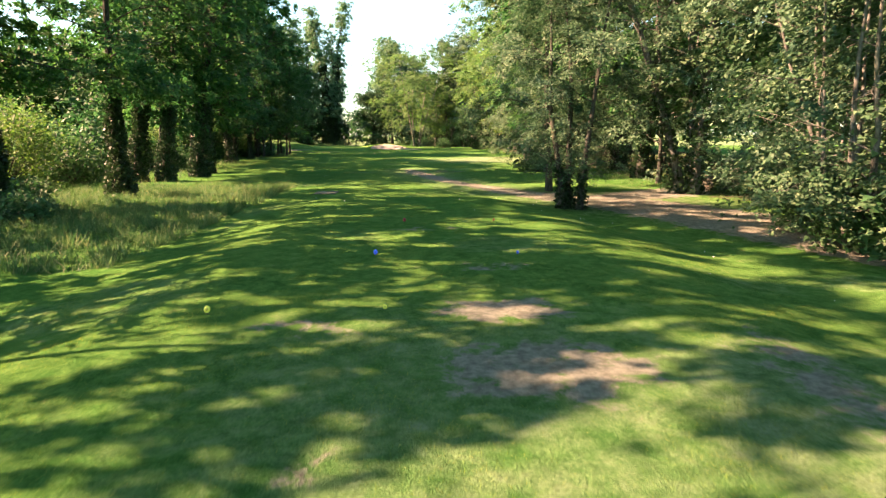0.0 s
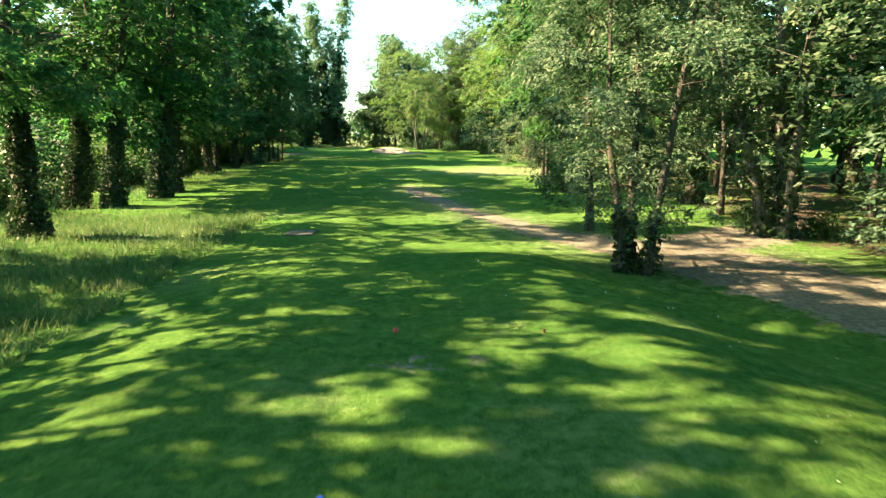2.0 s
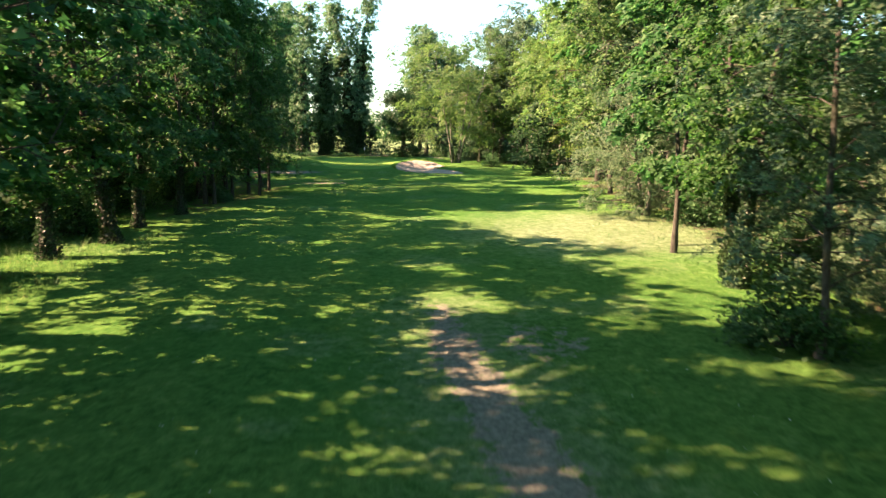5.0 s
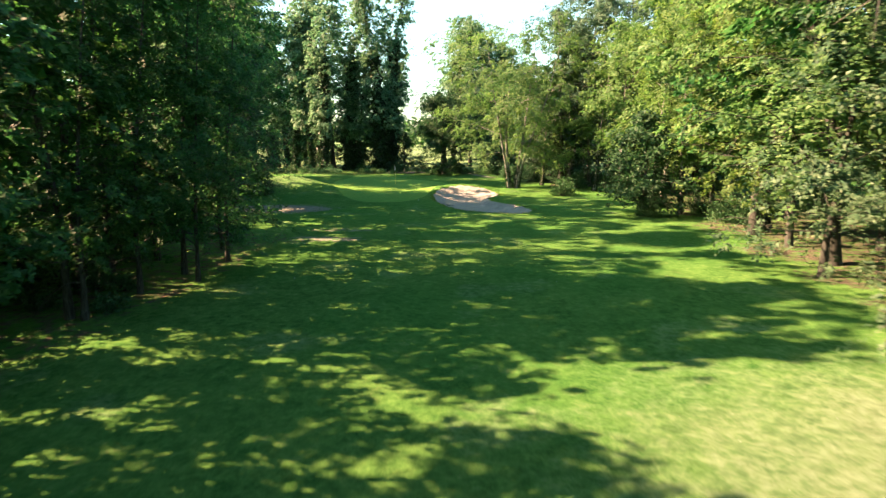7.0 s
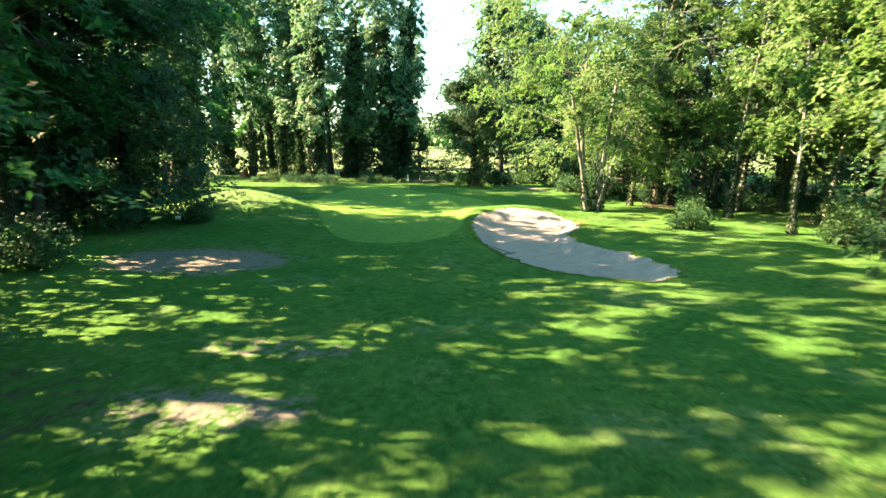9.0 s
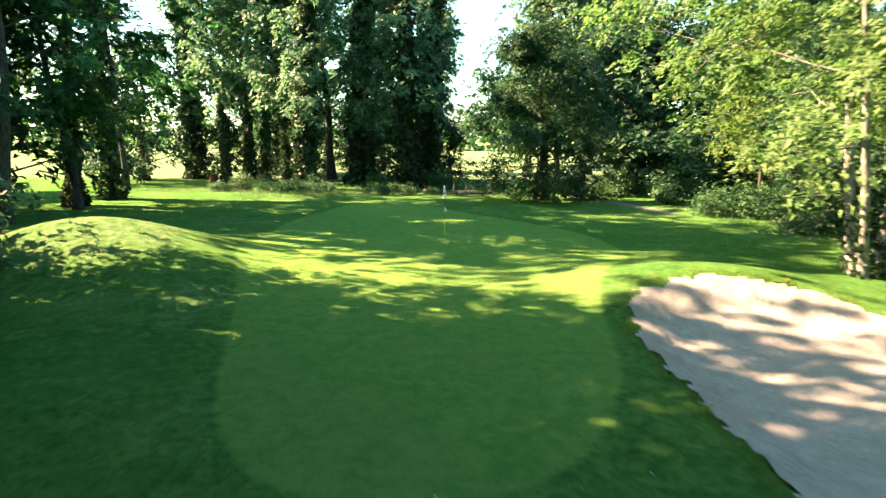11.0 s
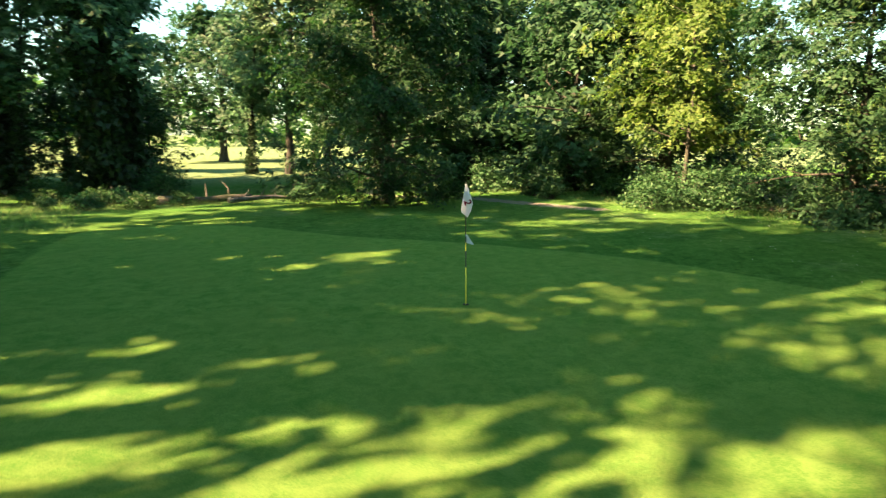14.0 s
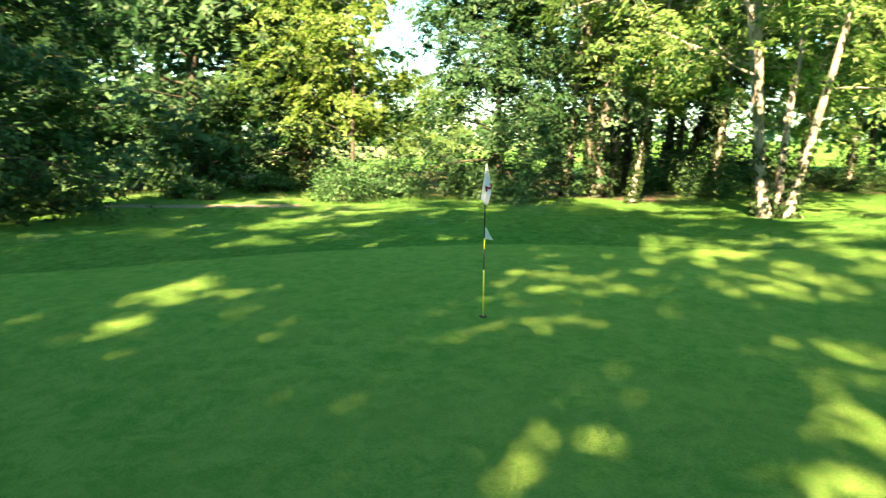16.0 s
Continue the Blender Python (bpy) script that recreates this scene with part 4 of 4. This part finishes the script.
def slab():
    bm = bmesh.new()
    bmesh.ops.create_cube(bm, size=1.0, matrix=Matrix.Diagonal((0.88, 0.95, 0.14, 1)))
    bmesh.ops.bevel(bm, geom=bm.edges[:], offset=0.015, segments=2, affect="EDGES")
    for v in bm.verts:
        v.co += Vector((noise.noise(v.co * 9), noise.noise(v.co * 7 + Vector((3, 0, 0))), 0)) * 0.012
    thing = part("concrete_slab", bm, CONCRETE)
    tagged(thing, "weathered square concrete cover slab set in the grass", "slab")
    thing.matrix_basis = pose(-3.35, 18.93, float(height(np.array([-3.35]), np.array([18.93]))[0]) - 0.045, 0.5, -1.0, -3)


slab()

# ---------------------------------------------------------------- the flag on the green
FLAG = (-12.79, 109.31)


def flagstick():
    x, y = FLAG
    thing = empty("flagstick", "yellow and black golf flagstick with white flags in the hole", "flagstick")
    thing.matrix_basis = pose(x, y, float(height(np.array([x]), np.array([y]))[0]), 0.5, -0.6, -30)
    yellow = plain_material("yellow_paint", (0.6, 0.56, 0.04), (0.72, 0.66, 0.07), 30.0, 0.35, 0.5)
    black = plain_material("black_paint", (0.012, 0.016, 0.012), (0.02, 0.028, 0.02), 30.0, 0.35, 0.5)
    n = Nodes("white_cloth")
    weave = n.mix(n.ramp(n.noise(60.0), 0.3, 0.7), (0.74, 0.78, 0.82), (0.82, 0.86, 0.9))
    n.done(weave, 0.85, 0.1)
    shine, both = n.add("ShaderNodeBsdfTranslucent", Color=weave), n.add("ShaderNodeMixShader")
    n.put(both, "0", 0.45)
    n.put(both, "1", n.bsdf.outputs[0])
    n.put(both, "2", shine.outputs[0])
    n.tree.links.new(both.outputs[0], n.out.inputs[0])
    cloth = n.mat
    for z0, z1, r, m, name in ((-0.1, 0.66, 0.011, yellow, "yellow_section"), (0.66, 0.95, 0.010, black, "black_section"), (0.95, 1.1, 0.010, yellow, "yellow_section"), (1.1, 2.1, 0.009, black, "black_section")):
        part(name, spin(bmesh.new(), [(r, z0), (r, (z0 + z1) / 2), (r * 0.97, z1)], 10), m, thing)
    part("knob", spin(bmesh.new(), [(0.009, 2.09), (0.014, 2.1), (0.014, 2.115), (0.006, 2.125)], 10), black, thing)

    def drape(left, right, folds, depth):
        """Hanging cloth between two edges, each a list of (x, z) from the top down."""
        bm = bmesh.new()
        rows = []
        for i in range(15):
            s = i / 14 * (len(left) - 1)
            k, f = min(int(s), len(left) - 2), 0
            f = s - k
            lx, lz = [left[k][c] * (1 - f) + left[k + 1][c] * f for c in (0, 1)]
            rx, rz = [right[k][c] * (1 - f) + right[k + 1][c] * f for c in (0, 1)]
            rows.append([bm.verts.new((lx + (rx - lx) * j / 10, -0.012 + depth * math.sin(folds * j / 10 * 3.1416 + i * 0.12) * (0.3 + i / 14), lz + (rz - lz) * j / 10)) for j in range(11)])
        for a, b in zip(rows, rows[1:]):
            for j in range(10):
                bm.faces.new((a[j], a[j + 1], b[j + 1], b[j])).smooth = True
        bmesh.ops.solidify(bm, geom=bm.faces[:], thickness=0.003)
        return bm

    flag = part("flag", drape([(-0.012, 2.09), (-0.03, 1.95), (-0.06, 1.78), (-0.085, 1.63), (0.0, 1.55)], [(0.02, 2.09), (0.07, 1.93), (0.12, 1.77), (0.09, 1.64), (0.03, 1.53)], 2.2, 0.008), cloth, thing, "white cloth flag hanging limp")
    part("small_flag", drape([(0.0, 1.24), (0.0, 1.17), (0.0, 1.09)], [(0.02, 1.24), (0.09, 1.13), (0.14, 1.06)], 1.0, 0.012), cloth, thing, "small white triangular pennant")
    text = bpy.data.curves.new("number", "FONT")
    text.body, text.size, text.extrude, text.align_x, text.align_y, text.offset = "2", 0.2, 0.002, "CENTER", "CENTER", 0.006
    ob = new("number", text)
    bpy.context.view_layer.update()
    me = bpy.data.meshes.new_from_object(ob.evaluated_get(bpy.context.evaluated_depsgraph_get()))
    bpy.data.objects.remove(ob)
    bpy.data.curves.remove(text)
    me.materials.clear()
    me.materials.append(plain_material("red_print", (0.11, 0.004, 0.025), (0.16, 0.008, 0.04), 40.0, 0.8, 0.1))
    number = part("number", me, None, flag, "dark red printed number")
    number.matrix_basis = pose(0.03, -0.03, 1.78, 90, 0, 0) @ pose(0, 0, 0, 0, 0, -75) @ Matrix.Diagonal((0.85, 0.85, 1, 1))
    # A closed near-black plug stands for the shade inside the hole
    shade_black = plain_material("hole_shade", (0.004, 0.006, 0.003), (0.008, 0.01, 0.006), 20.0, 0.7)
    part("hole", spin(bmesh.new(), [(0.054, -0.1), (0.056, 0.006), (0.054, 0.008)], 20), shade_black, thing, "dark disc painted as the shaded hole in the turf")


flagstick()

# ---------------------------------------------------------------- bunker rake, sign, logs


def rod(bm, a, b, r, sides=8):
    verts, faces = [], []
    tube(verts, faces, [a, (Vector(a) + Vector(b)) / 2, b], [r, r, r], sides)
    made = [bm.verts.new(v) for v in verts]
    for f in faces:
        bm.faces.new([made[i] for i in f]).smooth = True
    bm.faces.new(made[:sides][::-1])
    bm.faces.new(made[-sides:])
    return bm


def rake():
    x, y = -5.55, 89.6
    thing = empty("bunker_rake", "dark bunker rake lying on the edge of the sand", "rake")
    thing.matrix_basis = pose(x, y, float(height(np.array([x]), np.array([y]))[0]) + 0.06, 0, 0, -58)
    part("handle", rod(bmesh.new(), (-0.85, 0, 0.02), (0.85, 0, 0.0), 0.014), DARK_PLASTIC, thing)
    bm = rod(bmesh.new(), (0.85, -0.28, 0.0), (0.85, 0.28, 0.0), 0.016)
    for k in range(12):
        rod(bm, (0.85, -0.26 + 0.047 * k, 0.0), (0.87, -0.26 + 0.047 * k, -0.07), 0.006, 5)
    part("head", bm, DARK_PLASTIC, thing)


rake()


def sign():
    x, y = -23.85, 94.9
    thing = empty("small_sign", "small blank white board on a short post", "sign")
    thing.matrix_basis = pose(x, y, float(height(np.array([x]), np.array([y]))[0]), 0, 0, 20)
    board = plain_material("white_board", (0.75, 0.76, 0.78), (0.82, 0.83, 0.84), 15.0, 0.5)
    bm = bmesh.new()
    bmesh.ops.create_cube(bm, size=1.0, matrix=Matrix.Translation((0, 0, 0.5)) @ Matrix.Diagonal((0.3, 0.02, 0.22, 1)))
    bmesh.ops.bevel(bm, geom=bm.edges[:], offset=0.006, segments=1, affect="EDGES")
    part("board", bm, board, thing)
    part("post", rod(bmesh.new(), (0, 0.022, -0.1), (0, 0.022, 0.55), 0.018), BARK_DARK, thing)


sign()


def log(label, x, y, length, radius, turn, tilt, bark):
    rng = np.random.RandomState(int(abs(x * 10)) + 3)
    verts, faces = [], []
    line = crooked(rng, (-length / 2, 0, 0), (1, 0, 0.02), length, 8, 0.08, 0.0)
    tube(verts, faces, line, [radius * (1.05 - 0.06 * i) for i in range(9)], 10)
    faces += [tuple(range(9, -1, -1)), tuple(range(80, 90))]
    thing = empty("fallen_log", label, "log")
    part("stem", mesh_from("stem", verts, faces, bark), bark, thing)
    for k in range(3):
        verts, faces = [], []
        a = rng.uniform(0, 3.14)
        tube(verts, faces, crooked(rng, line[2 + 2 * k], (0.5, math.cos(a), 0.4 + math.sin(a)), length * 0.28, 4, 0.2, 0.0), [radius * 0.35, radius * 0.28, radius * 0.2, radius * 0.12, radius * 0.05], 6)
        part("branch", mesh_from("branch", verts, faces, bark), bark, thing)
    thing.matrix_basis = pose(x, y, float(height(np.array([x]), np.array([y]))[0]) + radius * 0.8, 0, tilt, turn)


log("fallen pale branch lying in the rough behind the green", -12.9, 130.6, 3.0, 0.13, 8, 4, BARK_PALE)
log("dark fallen trunk lying behind the green", -15.2, 133.0, 4.5, 0.25, 4, 0, BARK_DARK)
log("grey fallen log in the undergrowth", 6.0, 128.0, 3.0, 0.16, -30, -6, BARK_PALE)


def stump():
    rust = bark_material("rotten_wood", (0.05, 0.025, 0.015), (0.13, 0.06, 0.033))
    rng = np.random.RandomState(61)
    verts, faces = [], []
    tube(verts, faces, [(0, 0, -0.2), (0, 0, 0.15), (0.03, 0, 0.5), (0.05, 0, 0.8)], [0.5, 0.4, 0.32, 0.27], 14)
    for i, v in enumerate(verts):
        v += Vector((rng.normal(), rng.normal(), (i >= 42) * abs(rng.normal()) * 3)) * 0.05
    faces.append(tuple(range(42, 56)))
    thing = part("tree_stump", mesh_from("tree_stump", verts, faces, rust), rust)
    tagged(thing, "broken reddish rotten tree stump in the grass", "stump")
    thing.matrix_basis = pose(-40.5, 143.0, float(height(np.array([-40.5]), np.array([143.0]))[0]))


stump()
